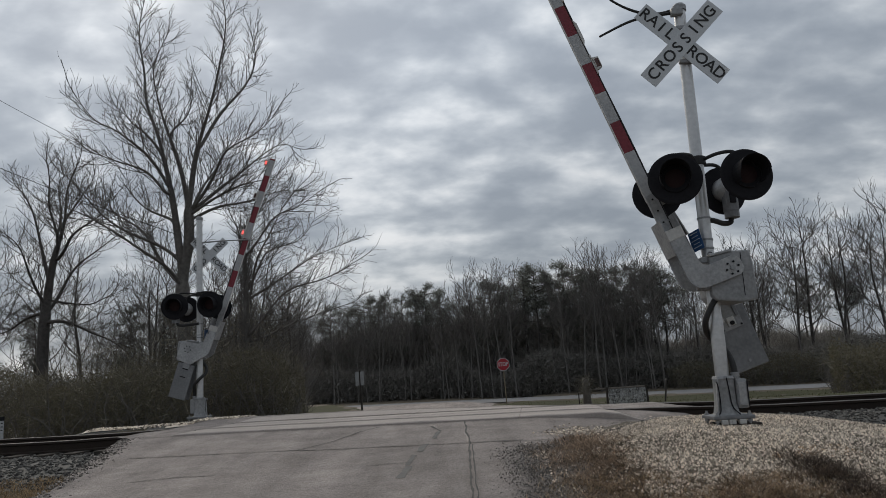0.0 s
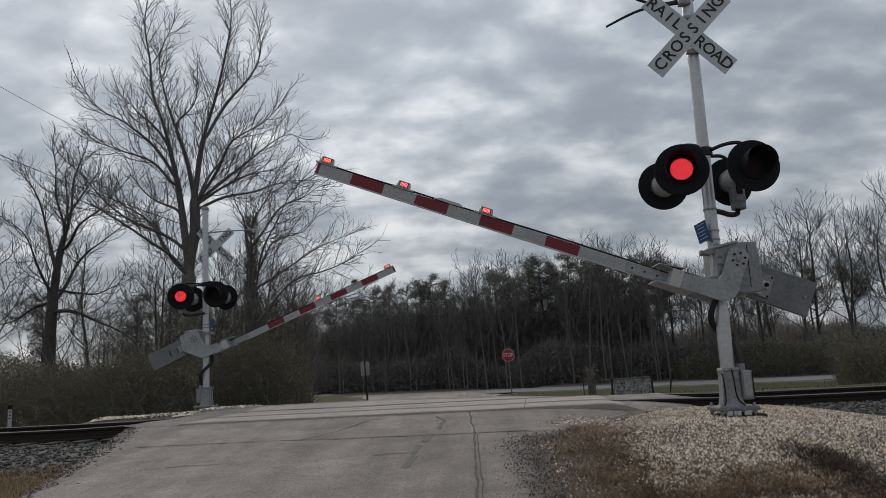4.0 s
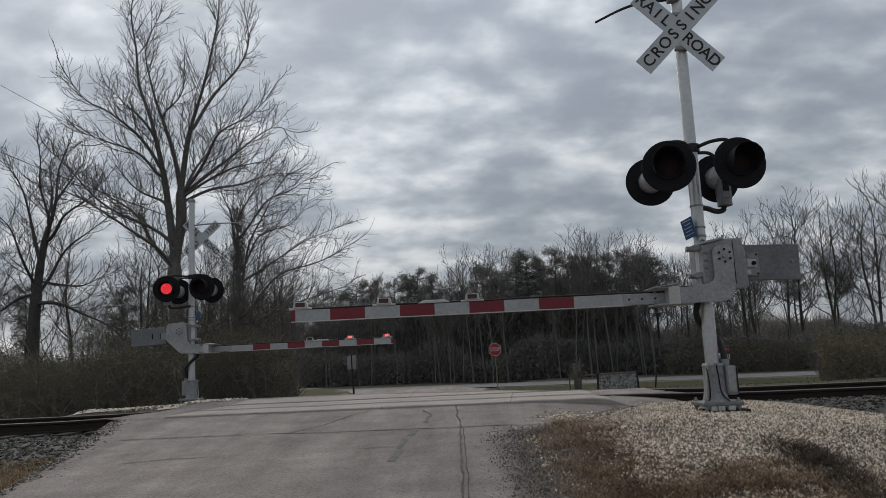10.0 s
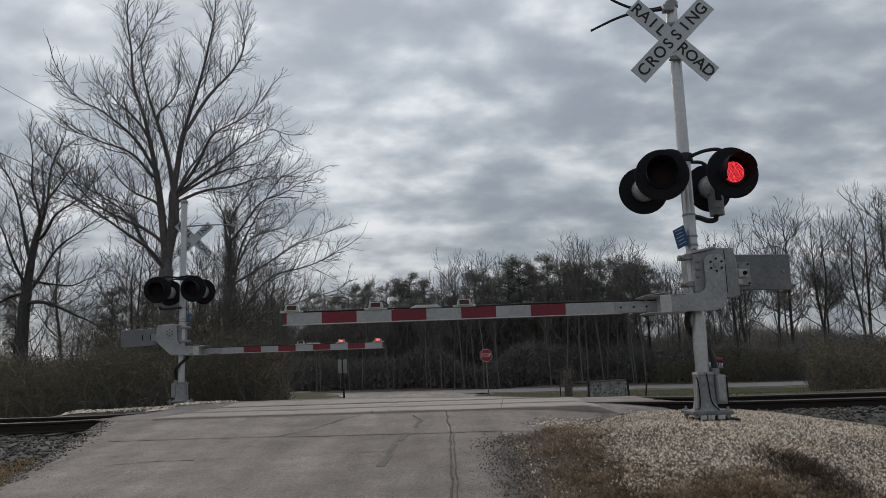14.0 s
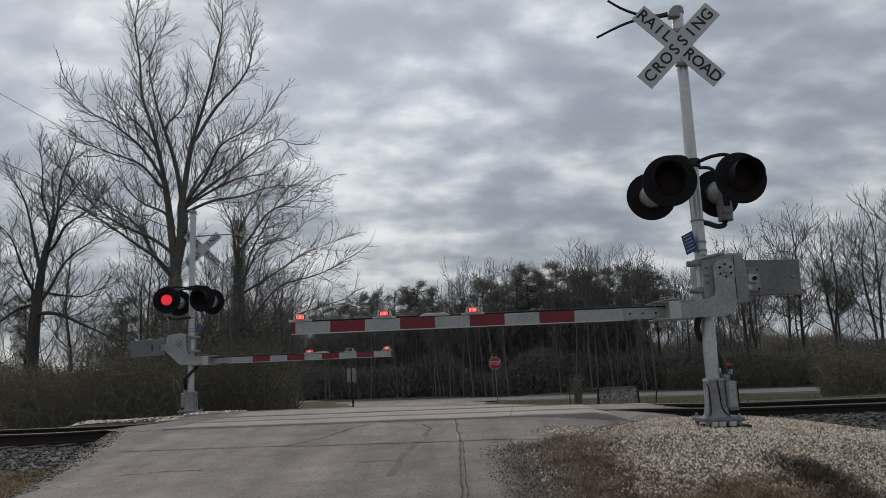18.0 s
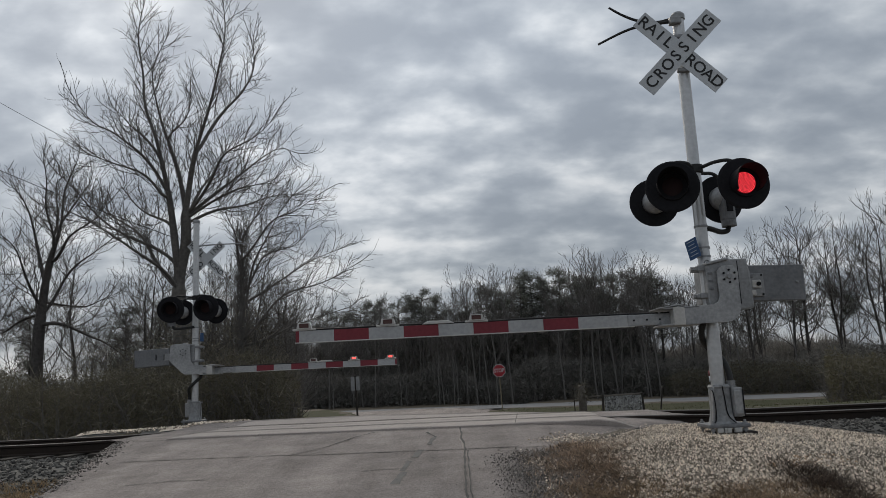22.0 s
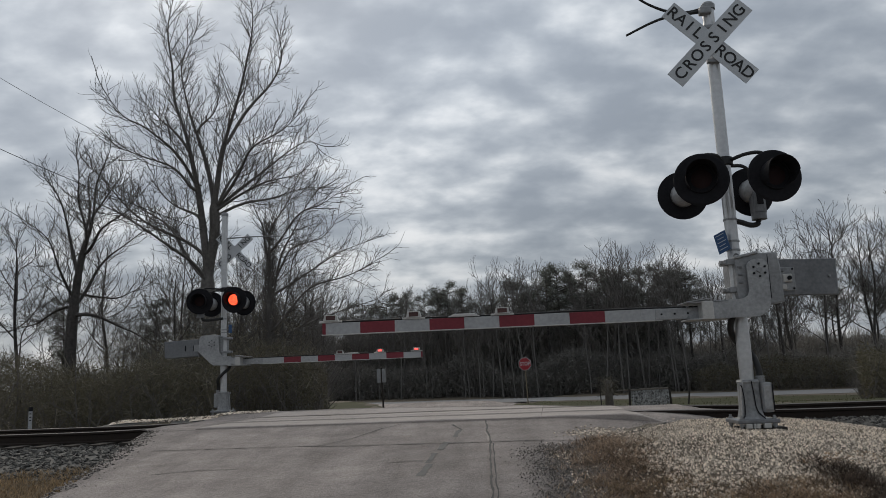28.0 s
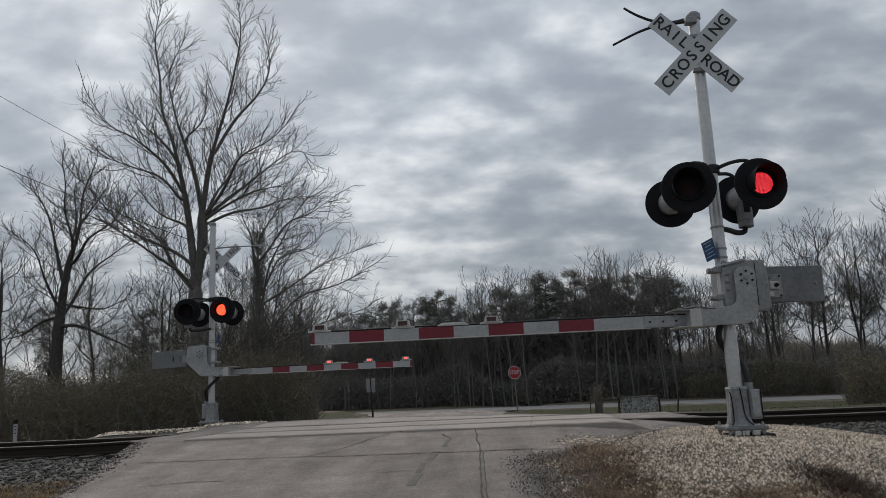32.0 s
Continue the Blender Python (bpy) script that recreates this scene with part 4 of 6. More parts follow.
def gate_leds(gate):
    """Lit lenses of the small lights on a gate arm."""
    out = []
    arm, tips = gate[1], gate[2]
    for _, x, y, z in tips:
        bm = box(0.092, 0.006, 0.044, (0, 0, 0), 0.002)
        for f in bm.faces:
            f.material_index = 1
        for k in range(6):
            box(0.0075, 0.004, 0.04, (-0.0375 + 0.015 * k, -0.0035, 0), 0.0, bm)
        lens = part("lit_lens", bm, M_TIP, arm, "red glowing lens of the gate light", at=pose(x, y, z))
        lens.data.materials.append(M_TIPGLOW)
        out.append((lens, x, y, z))
    return out


near_tips = gate_leds(near_gate)
far_tips = gate_leds(far_gate)

# ---- trees and brush ----
def eased(pts, step):
    """Points a step apart along a smooth line through the given ones."""
    pts = [Vector(p) for p in pts]
    out = []
    for i in range(len(pts) - 1):
        p0, p1, p2, p3 = pts[max(i - 1, 0)], pts[i], pts[i + 1], pts[min(i + 2, len(pts) - 1)]
        n = max(1, int((p2 - p1).length / step))
        for k in range(n):
            s = k / n
            out.append(0.5 * (2 * p1 + (p2 - p0) * s + (2 * p0 - 5 * p1 + 4 * p2 - p3) * s * s + (3 * p1 - p0 - 3 * p2 + p3) * s ** 3))
    out.append(pts[-1])
    return out


def branch_out(seed, guides, per_metre=3.4, long=1.5, fine=5.5, short=0.5, step=0.15, up=0.16, sway=0.05, first=0.15, start=0.3):
    """Side branches and twigs that sweep upwards from guiding limbs; gives places and parents, main stem first."""
    rg = random.Random(seed)
    place, parent, own, along_limb = [], [], [], {}

    def shoot(root, d, length, level):
        n = max(2, int(length / step))
        here, d, last = place[root], d.normalized(), root
        turn = Vector((rg.gauss(0, 1), rg.gauss(0, 1), 0)) * 0.05
        made = []
        for k in range(n):
            d = (d + turn + Vector((rg.gauss(0, 0.09), rg.gauss(0, 0.09), rg.gauss(0, 0.05) + up))).normalized()
            here = here + d * (length / n)
            place.append(here)
            parent.append(last)
            own.append(-1)
            last = len(place) - 1
            made.append(last)
        if level == 2:
            sprout(made, length, fine, short, 3, 0.12)
        return made

    def sprout(ids, length, rate, size, level, begin):
        count = int(length * rate + rg.random())
        for k in range(count):
            s = begin + (1 - begin) * (k + rg.random()) / count
            i = ids[min(int(s * len(ids)), len(ids) - 1)]
            along = (place[i] - place[parent[i]]).normalized()
            side = along.cross(Vector((rg.gauss(0, 1), rg.gauss(0, 1), rg.gauss(0, 1))))
            if side.length < 1e-3:
                continue
            shoot(i, along * 0.75 + side.normalized() * rg.uniform(0.5, 0.95), size * rg.uniform(0.5, 1.25) * (1.15 - 0.55 * s), level)

    trails = []
    for g, guide in enumerate(guides):
        line = eased(guide, step)
        last = -1
        if place:
            last = min(range(len(place)), key=lambda k: (place[k] - line[0]).length_squared)
            line = [place[last]] + line[1:]
        wave = [Vector((rg.gauss(0, sway), rg.gauss(0, sway), rg.gauss(0, sway))) for _ in range(3)]
        trail = []
        for k, p in enumerate(line):
            s = k / max(len(line) - 1, 1)
            p = p + sum((w * math.sin(math.pi * (i + 1) * s) for i, w in enumerate(wave)), Vector()) * (1 if g else 0.3)
            if k == 0 and place:
                continue
            place.append(p)
            parent.append(last)
            own.append(g)
            last = len(place) - 1
            along_limb[last] = s
            trail.append(last)
        trails.append((trail, len(line) * step))
    for g, (trail, length) in enumerate(trails):
        sprout(trail, length * (1 if g else 0.4), per_metre, long, 2, first if g else 0.6)
        shoot(trail[-1], place[trail[-1]] - place[parent[trail[-1]]], long * 0.8, 2)
    return place, parent, own, along_limb


def tree_meshes(seed, guides, trunk_radius, tip=0.0055, bark=None, twig=None, hairs=1.0, hair=0.4, limbs_apart=True, thin=0.05, taper=0.5, **room):
    """Meshes of trunk, crown and limbs: every fork is as thick as the twigs that it carries ask for."""
    pts, parent, own, along_limb = branch_out(seed, guides, **room)
    rg = random.Random(seed)
    n = len(pts)
    kids = [[] for _ in range(n)]
    for i, p in enumerate(parent):
        if p >= 0:
            kids[p].append(i)
    tips = [0] * n
    for i in range(n - 1, -1, -1):
        tips[i] = max(tips[i], 1)
        if parent[i] >= 0:
            tips[parent[i]] += tips[i]
    power = math.log(max(tips[0], 2)) / math.log(trunk_radius / tip)
    rad = [tip * t ** (1 / power) * (1 - taper * along_limb.get(i, 0.0) * (own[i] > 0)) for i, t in enumerate(tips)]
    for _ in range(1):
        pts = [pts[i] if parent[i] < 0 or not kids[i] else pts[i] * 0.5 + (pts[parent[i]] + pts[max(kids[i], key=lambda k: tips[k])]) * 0.25 for i in range(n)]
    trunk, crown, limbs = ([], []), ([], []), []
    starts = [(0, -1)]
    while starts:
        i, p = starts.pop()
        line = [i]
        while kids[line[-1]]:
            main = max(kids[line[-1]], key=lambda k: (own[k] == own[line[-1]] and own[k] >= 0, tips[k]))
            starts += [(k, line[-1]) for k in kids[line[-1]] if k != main]
            line.append(main)
        way = [pts[k] for k in line]
        size = [rad[k] for k in line]
        if p >= 0:
            way, size = [pts[p]] + way, [min(size[0], rad[p])] + size
        if len(way) < 2:
            continue
        if p < 0:
            size[0] *= 1.3
        big = size[0] > thin
        into = trunk if p < 0 else crown
        if big and p >= 0 and limbs_apart and own[i] > 0:
            into = ([], [])
            limbs.append(into)
        elif big:
            into = trunk
        add_tube(into[0], into[1], way, size, 9 if size[0] > 0.1 else (6 if size[0] > 0.035 else 3))
        # short end twigs, bent upwards
        along = (way[-1] - way[-2]).normalized()
        for _ in range(int(hairs + rg.random())):
            d = (along + Vector((rg.gauss(0, 0.45), rg.gauss(0, 0.45), rg.uniform(0.0, 0.7)))).normalized()
            j = rg.randrange(max(len(way) - 4, 0), len(way))
            length = hair * rg.uniform(0.5, 1.3)
            e = way[j] + d * length * 0.5
            add_tube(crown[0], crown[1], [way[j], e, e + (d + Vector((rg.gauss(0, 0.15), rg.gauss(0, 0.15), 0.35))).normalized() * length * 0.5], [tip, tip * 0.85, tip * 0.5], 3)
    bark, twig = bark or M_BARK, twig or M_TWIG
    return (mesh_of("trunk", *trunk, bark, True), mesh_of("crown", *crown, twig), *[mesh_of("limb", *m, bark, True) for m in limbs])


def plant(name, at, meshes, label, category, group=""):
    t = thing(name, at, label, category, group)
    part("trunk", meshes[0], None, t)
    part("crown", meshes[1], None, t)
    for limb in meshes[2:]:
        part("limb", limb, None, t)
    return t


SYCAMORE = [
    [(0.1, 0.0, -0.3), (0.0, 0.0, 2.8), (-0.1, 0.0, 4.8), (0.1, 0.0, 6.2), (0.1, 0.0, 7.3)],
    [(-0.1, 0.0, 4.6), (-0.3, -0.3, 6.6), (-0.4, -0.6, 8.1), (-0.7, -0.6, 9.8), (-1.1, -0.5, 11.1), (-1.3, -0.3, 12.5), (-1.7, 0.0, 14.3), (-1.6, 0.2, 15.8)],
    [(0.1, 0.0, 7.3), (-0.3, 0.4, 8.8), (-0.8, 0.8, 10.3), (-1.3, 1.0, 11.7), (-1.6, 1.0, 13.1), (-1.3, 1.3, 14.5)],
    [(0.1, 0.0, 7.3), (0.3, 0.0, 8.3), (0.6, -0.2, 9.5), (1.1, -0.5, 11.0), (1.4, -0.6, 12.3), (1.7, -0.8, 13.6), (1.7, -0.9, 14.8)],
    [(0.6, -0.2, 9.5), (1.1, 0.5, 11.0), (1.7, 1.0, 12.2), (2.1, 1.3, 13.4), (2.1, 1.5, 14.4)],
    [(0.2, 0.0, 7.3), (1.1, -0.5, 8.3), (2.0, -1.2, 9.1), (3.1, -1.7, 9.5), (3.6, -1.9, 9.8)],
    [(0.2, 0.0, 7.2), (1.4, 0.5, 8.4), (2.1, 1.0, 9.1), (3.1, 1.5, 9.9), (3.5, 1.8, 10.0)],
    [(0.2, 0.0, 7.1), (1.8, -0.8, 7.7), (3.0, -1.4, 7.8), (3.5, -1.7, 7.8)],
    [(0.2, 0.0, 6.9), (1.1, 0.8, 7.5), (2.2, 1.6, 8.0), (3.5, 2.4, 8.4)],
    [(-0.4, -0.6, 8.0), (-1.1, -1.0, 9.1), (-1.8, -1.5, 9.8), (-2.3, -2.0, 10.0), (-2.8, -2.2, 10.7)],
    [(-0.6, -0.6, 9.1), (-1.5, 0.0, 10.3), (-2.4, 0.6, 11.0), (-3.0, 1.0, 11.7)],
    [(-0.4, -0.6, 7.7), (-1.1, -0.9, 8.5), (-1.9, -1.4, 8.7), (-2.5, -1.8, 9.0)],
    [(-0.1, 0.0, 4.4), (-0.6, -0.8, 5.3), (-1.4, -1.5, 6.0), (-2.2, -2.0, 6.4), (-3.4, -2.5, 7.1)],
    [(-0.1, 0.0, 5.2), (-1.6, -0.4, 6.4), (-3.0, -0.9, 7.6), (-3.8, -1.2, 8.5)],
    [(-0.1, 0.0, 4.5), (-1.3, 0.5, 5.9), (-2.3, 1.2, 7.0), (-3.7, 1.8, 8.1), (-4.5, 2.0, 8.5)],
    [(-0.3, -0.3, 6.8), (-1.6, 0.8, 7.6), (-2.5, 1.4, 8.3), (-2.9, 1.8, 9.0)],
    [(0.2, 0.0, 7.2), (0.2, 1.2, 8.6), (0.7, 2.2, 9.7), (1.1, 3.0, 11.0)],
    [(-0.9, 0.8, 10.1), (-0.4, 0.8, 11.1), (0.0, 0.7, 12.0)],
]
plant("bare_sycamore", pose(-9.4, 26.0, -0.2), tree_meshes(11, SYCAMORE, 0.25, tip=0.0058, per_metre=6.3, long=1.6, fine=6.5, short=0.55, up=0.12, hairs=0.6, hair=0.3), "tall bare sycamore with pale mottled limbs beside the signal", "tree")
SPREADING = [
    [(0.2, 0.0, -0.6), (0.2, 0.0, 3.2), (0.3, 0.0, 4.9), (0.5, 0.0, 6.9), (0.9, 0.0, 8.6), (0.9, 0.2, 10.2), (1.3, 0.4, 11.6)],
    [(0.3, 0.0, 5.0), (0.0, -0.8, 6.3), (-0.4, -1.2, 7.5), (-1.0, -1.6, 8.2)],
    [(0.4, 0.0, 5.9), (-0.4, 0.6, 7.8), (-1.2, 1.0, 9.7), (-2.2, 1.4, 11.0)],
    [(0.6, 0.0, 7.3), (0.7, -0.6, 8.8), (0.8, -1.0, 10.2), (0.7, -1.2, 11.2)],
    [(0.8, 0.0, 8.4), (1.1, 0.8, 10.1), (1.6, 1.2, 11.0)],
    [(0.2, 0.0, 4.7), (0.6, 1.0, 6.3), (1.5, 1.8, 7.6), (2.4, 2.2, 8.6)],
    [(0.3, 0.0, 4.3), (1.9, -0.8, 4.1), (3.4, -1.4, 3.5), (4.6, -1.8, 2.7), (5.1, -1.9, 2.3)],
    [(0.2, 0.0, 4.6), (-1.1, 1.0, 4.6), (-2.5, 1.8, 4.2), (-3.8, 2.2, 4.0)],
    [(0.6, 0.0, 7.0), (1.8, -1.0, 7.9), (3.2, -1.6, 8.6), (3.7, -2.0, 9.1)],
    [(0.7, 0.0, 7.6), (0.2, 1.0, 9.7), (0.0, 1.6, 11.3)],
    [(0.3, 0.0, 5.3), (0.5, 1.4, 5.3), (1.5, 2.0, 5.3), (2.3, 2.4, 5.8)],
]
plant("bare_tree", pose(-17.9, 32.0, -0.4), tree_meshes(5, SPREADING, 0.24, tip=0.0065, bark=M_DBARK, per_metre=5.6, long=1.6, fine=6.0, short=0.6, up=0.10, hairs=0.5, hair=0.3), "spreading bare tree with dark limbs at the edge of the brush", "tree", "bare trees")
VINE_TREE = [
    [(-0.5, 0.0, -0.3), (-0.4, 0.0, 2.4), (-0.4, 0.0, 4.7), (-0.4, 0.0, 5.7), (-0.3, 0.0, 6.6)],
    [(-0.4, 0.0, 3.6), (0.1, -0.6, 5.0), (0.8, -1.0, 6.0), (1.3, -1.3, 6.9), (1.7, -1.5, 7.3)],
    [(-0.4, 0.0, 4.3), (0.3, 0.6, 5.6), (1.2, 1.2, 6.4), (1.7, 1.5, 7.0)],
    [(-0.4, 0.0, 5.7), (-0.2, 0.6, 7.0), (0.2, 0.9, 7.9), (0.4, 1.0, 8.3)],
    [(-0.4, 0.0, 2.8), (0.7, -0.5, 3.9), (2.2, -1.0, 4.3), (3.0, -1.3, 4.6), (3.4, -1.4, 4.8)],
    [(-0.4, 0.0, 4.0), (0.8, 1.0, 5.0), (1.9, 1.8, 5.7), (2.6, 2.2, 6.1)],
    [(-0.4, 0.0, 5.3), (-0.6, -0.6, 6.6), (-0.7, -1.0, 7.5)],
    [(-0.4, 0.0, 2.6), (0.2, 1.0, 3.0), (1.4, 1.8, 3.4), (3.0, 2.4, 4.0)],
    [(-0.4, 0.0, 1.4), (0.0, 0.3, 2.1), (0.1, 0.4, 4.0), (0.2, 0.5, 5.4), (1.0, 0.2, 6.1)],
    [(-0.4, 0.0, 5.5), (0.9, -1.2, 6.4), (1.8, -1.8, 6.6), (2.4, -2.0, 7.0)],
]
vine_tree = plant("bare_tree", pose(-6.6, 25.0, -0.4), tree_meshes(8, VINE_TREE, 0.12, tip=0.0055, bark=M_GREYBARK, per_metre=7.5, long=1.25, fine=6.0, short=0.5, up=0.05, hairs=0.5, hair=0.3, first=0.08), "slim dark bare tree wrapped in vines", "tree", "bare trees")


def vine_sleeve():
    """Clinging vines bristling round the slim tree's stem."""
    rg = random.Random(31)
    v, f = [], []
    for _ in range(900):
        z = rg.uniform(0.3, 6.5)
        a = rg.uniform(0, 6.283)
        q = Vector((-0.4 + 0.10 * math.cos(a), 0.10 * math.sin(a), z))
        e = q + Vector((math.cos(a) * rg.uniform(0.05, 0.22), math.sin(a) * rg.uniform(0.05, 0.22), rg.uniform(0.05, 0.5)))
        add_tube(v, f, [q, q.lerp(e, 0.5) + Vector((0.03 * math.cos(a), 0.03 * math.sin(a), -0.02)), e], [0.010, 0.008, 0.003], 3)
    part("vine", mesh_of("vine", v, f, M_TWIG), M_TWIG, vine_tree, "clinging dry vines round the stem")


vine_sleeve()
rng = random.Random(5)


def slender(seed, height, wide, low, limbs, radius, count, bark, tip=0.012, up=0.2, lean=0.0):
    """A tall bare tree whose limbs sweep upwards from a slim stem."""
    rg = random.Random(seed)
    guides = [[(0, 0, -0.4), (lean * 0.3, 0, height * 0.35), (lean * 0.6 + rg.uniform(-0.2, 0.2), 0.1, height * 0.65), (lean, rg.uniform(-0.3, 0.3), height * 0.9)]]
    for k in range(limbs):
        a = 2 * math.pi * (k * 0.382 + rg.uniform(-0.07, 0.07))
        s = low + (0.84 - low) * (k + rg.random()) / limbs
        out = height * wide * rg.uniform(0.6, 1.15) * (1.15 - 0.6 * s)
        x, z = lean * s, height * s
        rise = height * rg.uniform(0.16, 0.30) * (1.2 - 0.5 * s)
        c, q = math.cos(a), math.sin(a)
        guides.append([(x, 0, z), (x + c * out * 0.5, q * out * 0.5, z + rise * 0.35), (x + c * out * 0.85, q * out * 0.85, z + rise * 0.75), (x + c * out, q * out, min(z + rise * 1.1, height))])
    return tree_meshes(seed, guides, radius, tip=tip, bark=bark, per_metre=count, long=height * 0.14, fine=3.4, short=height * 0.055, up=up, step=0.34, hairs=0.4, hair=0.5, limbs_apart=False, thin=0.06, first=0.2, sway=0.1)


wood = [slender(40 + k, 11.0, 0.16, 0.30, 9, 0.062, 2.2, M_GREYBARK, tip=0.011, lean=(-0.8, 0.5, 0.9, -0.3, 0.1)[k]) for k in range(5)]
tall = [slender(60 + k, 12.0, 0.24, 0.20, 12, 0.11, 2.6, M_DBARK, tip=0.010, lean=(-0.5, 0.4, 0.8)[k]) for k in range(3)]
# the open row of trees past the signal, then the trees behind the thicket
for x, y, k, s, turn in ((20.6, 58, 0, 0.78, 10), (22.6, 57, 1, 0.86, 80), (24.6, 60, 2, 0.94, 200), (26.2, 58, 0, 0.98, 140), (27.8, 59, 1, 1.08, 250), (29.2, 57, 2, 0.92, 300), (30.4, 59, 0, 1.0, 33), (31.8, 56, 2, 0.98, 77), (33.4, 58, 1, 1.05, 300), (34.6, 56, 2, 1.12, 95), (36.6, 57, 0, 1.15, 15), (38.6, 56, 1, 1.1, 170), (19.2, 60, 1, 0.74, 222),
                         (-20.6, 33, 0, 0.78, 55), (-23.6, 31, 1, 0.84, 120), (-25.4, 34, 2, 0.85, 300), (-19.0, 35, 2, 0.7, 210), (-22.5, 30, 1, 0.76, 20), (-26, 36, 0, 0.85, 110), (-13.5, 34, 2, 0.68, 70), (-21, 42, 2, 0.82, 160), (-6.4, 30, 2, 0.5, 220), (-8.0, 38, 1, 0.58, 40), (-28, 30, 2, 0.7, 260), (-11.0, 36, 0, 0.62, 140), (-12.2, 30, 1, 0.6, 15), (-10.2, 31, 2, 0.58, 320), (-7.4, 33, 0, 0.55, 60), (-6.9, 27.5, 1, 0.42, 100), (-8.6, 29, 0, 0.5, 280), (-9.6, 28.5, 2, 0.52, 10), (-11.4, 28, 1, 0.55, 130), (-7.8, 31, 1, 0.5, 330), (-10.0, 34, 0, 0.6, 215)):
    t = plant("bare_tree", pose(x, y, -1.2, 0, 0, turn), tall[k], "bare grey winter tree with fine branches", "tree", "bare trees")
    t.scale = (s, s, s)


def wood_line(x):
    return 66.5 - 0.31 * x


def skyline(x):
    """Height of the wood's bare crowns along the highway."""
    return 9.3 + 1.6 * smooth01((x + 1.5) / 5) - 1.5 * smooth01((x - 16) / 3)


for k in range(128):
    x = -38 + k * 0.5 + rng.uniform(-0.9, 0.9)
    y = wood_line(x) - 4.5 + rng.choice((0, 0.6, 2.0, 4.0, 6.0, 8.0)) + rng.uniform(-0.5, 0.5)
    s = skyline(x) / 11.0 * rng.uniform(0.74, 1.02)
    t = plant("woodland_tree", pose(x, y, -1.45, 0, 0, rng.uniform(0, 360)), wood[rng.randrange(5)], "slender bare woodland tree beyond the highway", "tree", "woodland trees")
    t.scale = (s, s, s)


def tufts(rng, count, place, size, mat, name, thin=0.35, rise=0.0):
    """Many small leaf clumps: each a bent leaf of two triangles; place() gives a point and a way out."""
    v, f = [], []
    for _ in range(count):
        p = place()
        s = size * rng.uniform(0.5, 1.4)
        a = Vector((rng.gauss(0, 1), rng.gauss(0, 1), rng.gauss(0, 0.8) + rise)).normalized()
        b = a.cross(Vector((rng.gauss(0, 1), rng.gauss(0, 1), rng.gauss(0, 1)))).normalized()
        i = len(v)
        v += [p - b * s * thin, p + b * s * thin, p + a * s]
        f += [(i, i + 1, i + 2)]
    return mesh_of(name, v, f, mat)


def pine_meshes(rng, height, low=0.48, wide=0.13):
    """A pine: straight bare trunk, then a rounded crown of limbs that end in clumps of needles."""
    big = ([], [])
    add_tube(big[0], big[1], [Vector((0.1 * math.sin(k), 0, height * 0.97 * k / 8)) for k in range(9)], [0.17 - 0.018 * k for k in range(9)], 7)
    clumps = []
    for k in range(34):
        s = low + (0.98 - low) * (k + rng.random()) / 34
        a = rng.uniform(0, 6.283)
        q = (s - low) / (1 - low)
        reach = height * wide * (0.45 + 0.75 * math.sin(math.pi * min(q * 0.8 + 0.15, 1))) * rng.uniform(0.55, 1.15)
        p0 = Vector((0, 0, height * s))
        p1 = p0 + Vector((math.cos(a) * reach, math.sin(a) * reach, height * 0.04 * rng.uniform(-0.2, 1.3)))
        add_tube(big[0], big[1], [p0, p0.lerp(p1, 0.5) + Vector((0, 0, 0.1)), p1], [0.05, 0.035, 0.015], 4)
        for j in range(2):
            clumps.append((p0.lerp(p1, (0.62, 1.0)[j]) + Vector((rng.gauss(0, 0.12), rng.gauss(0, 0.12), rng.gauss(0.05, 0.1))), rng.uniform(0.28, 0.62)))
    weights = [r * r for _, r in clumps]

    def place():
        c, r = rng.choices(clumps, weights)[0]
        d = Vector((rng.gauss(0, 1), rng.gauss(0, 1), rng.gauss(0, 1)))
        d = d.normalized() * r * rng.random() ** 0.4
        return c + Vector((d.x, d.y, d.z * 0.8))
    return mesh_of("trunk", *big, M_DBARK, True), tufts(rng, 6500, place, 0.20, M_PINE, "crown", 0.11, 0.5)


pines = [pine_meshes(rng, 11.0), pine_meshes(rng, 11.0, 0.42, 0.115), pine_meshes(rng, 11.0, 0.55, 0.15), pine_meshes(rng, 11.0, 0.64, 0.13)]
# place along the highway and height of each pine
PINES = [(-12.2, 9.4), (-10.6, 8.7), (-8.7, 9.6), (-7.3, 9.8), (-5.0, 9.6), (-3.6, 9.9), (-2.6, 10.2), (-1.3, 9.7), (3.3, 10.3), (4.0, 10.0), (6.3, 10.7), (7.2, 10.9), (8.5, 10.6), (9.6, 11.2), (10.9, 10.6), (12.0, 10.3), (13.0, 10.5), (14.4, 10.5), (15.6, 10.4), (16.7, 10.0), (17.3, 9.4), (-15.5, 7.6), (-18.5, 7.2), (28.2, 8.2), (30.6, 8.1), (36.0, 7.4), (5.4, 9.6), (11.5, 9.8), (1.2, 8.2), (15.0, 9.6)]
for k, (x, h) in enumerate(PINES):
    y = wood_line(x) + rng.uniform(0.5, 4.0)
    t = plant("pine_tree", pose(x, y, -1.45, 0, 0, k * 77), pines[k % 4 if x < 25 else 3], "dark green pine rising among bare trees", "tree", "pine trees")
    s = h / 11.0
    t.scale = (s, s, s)

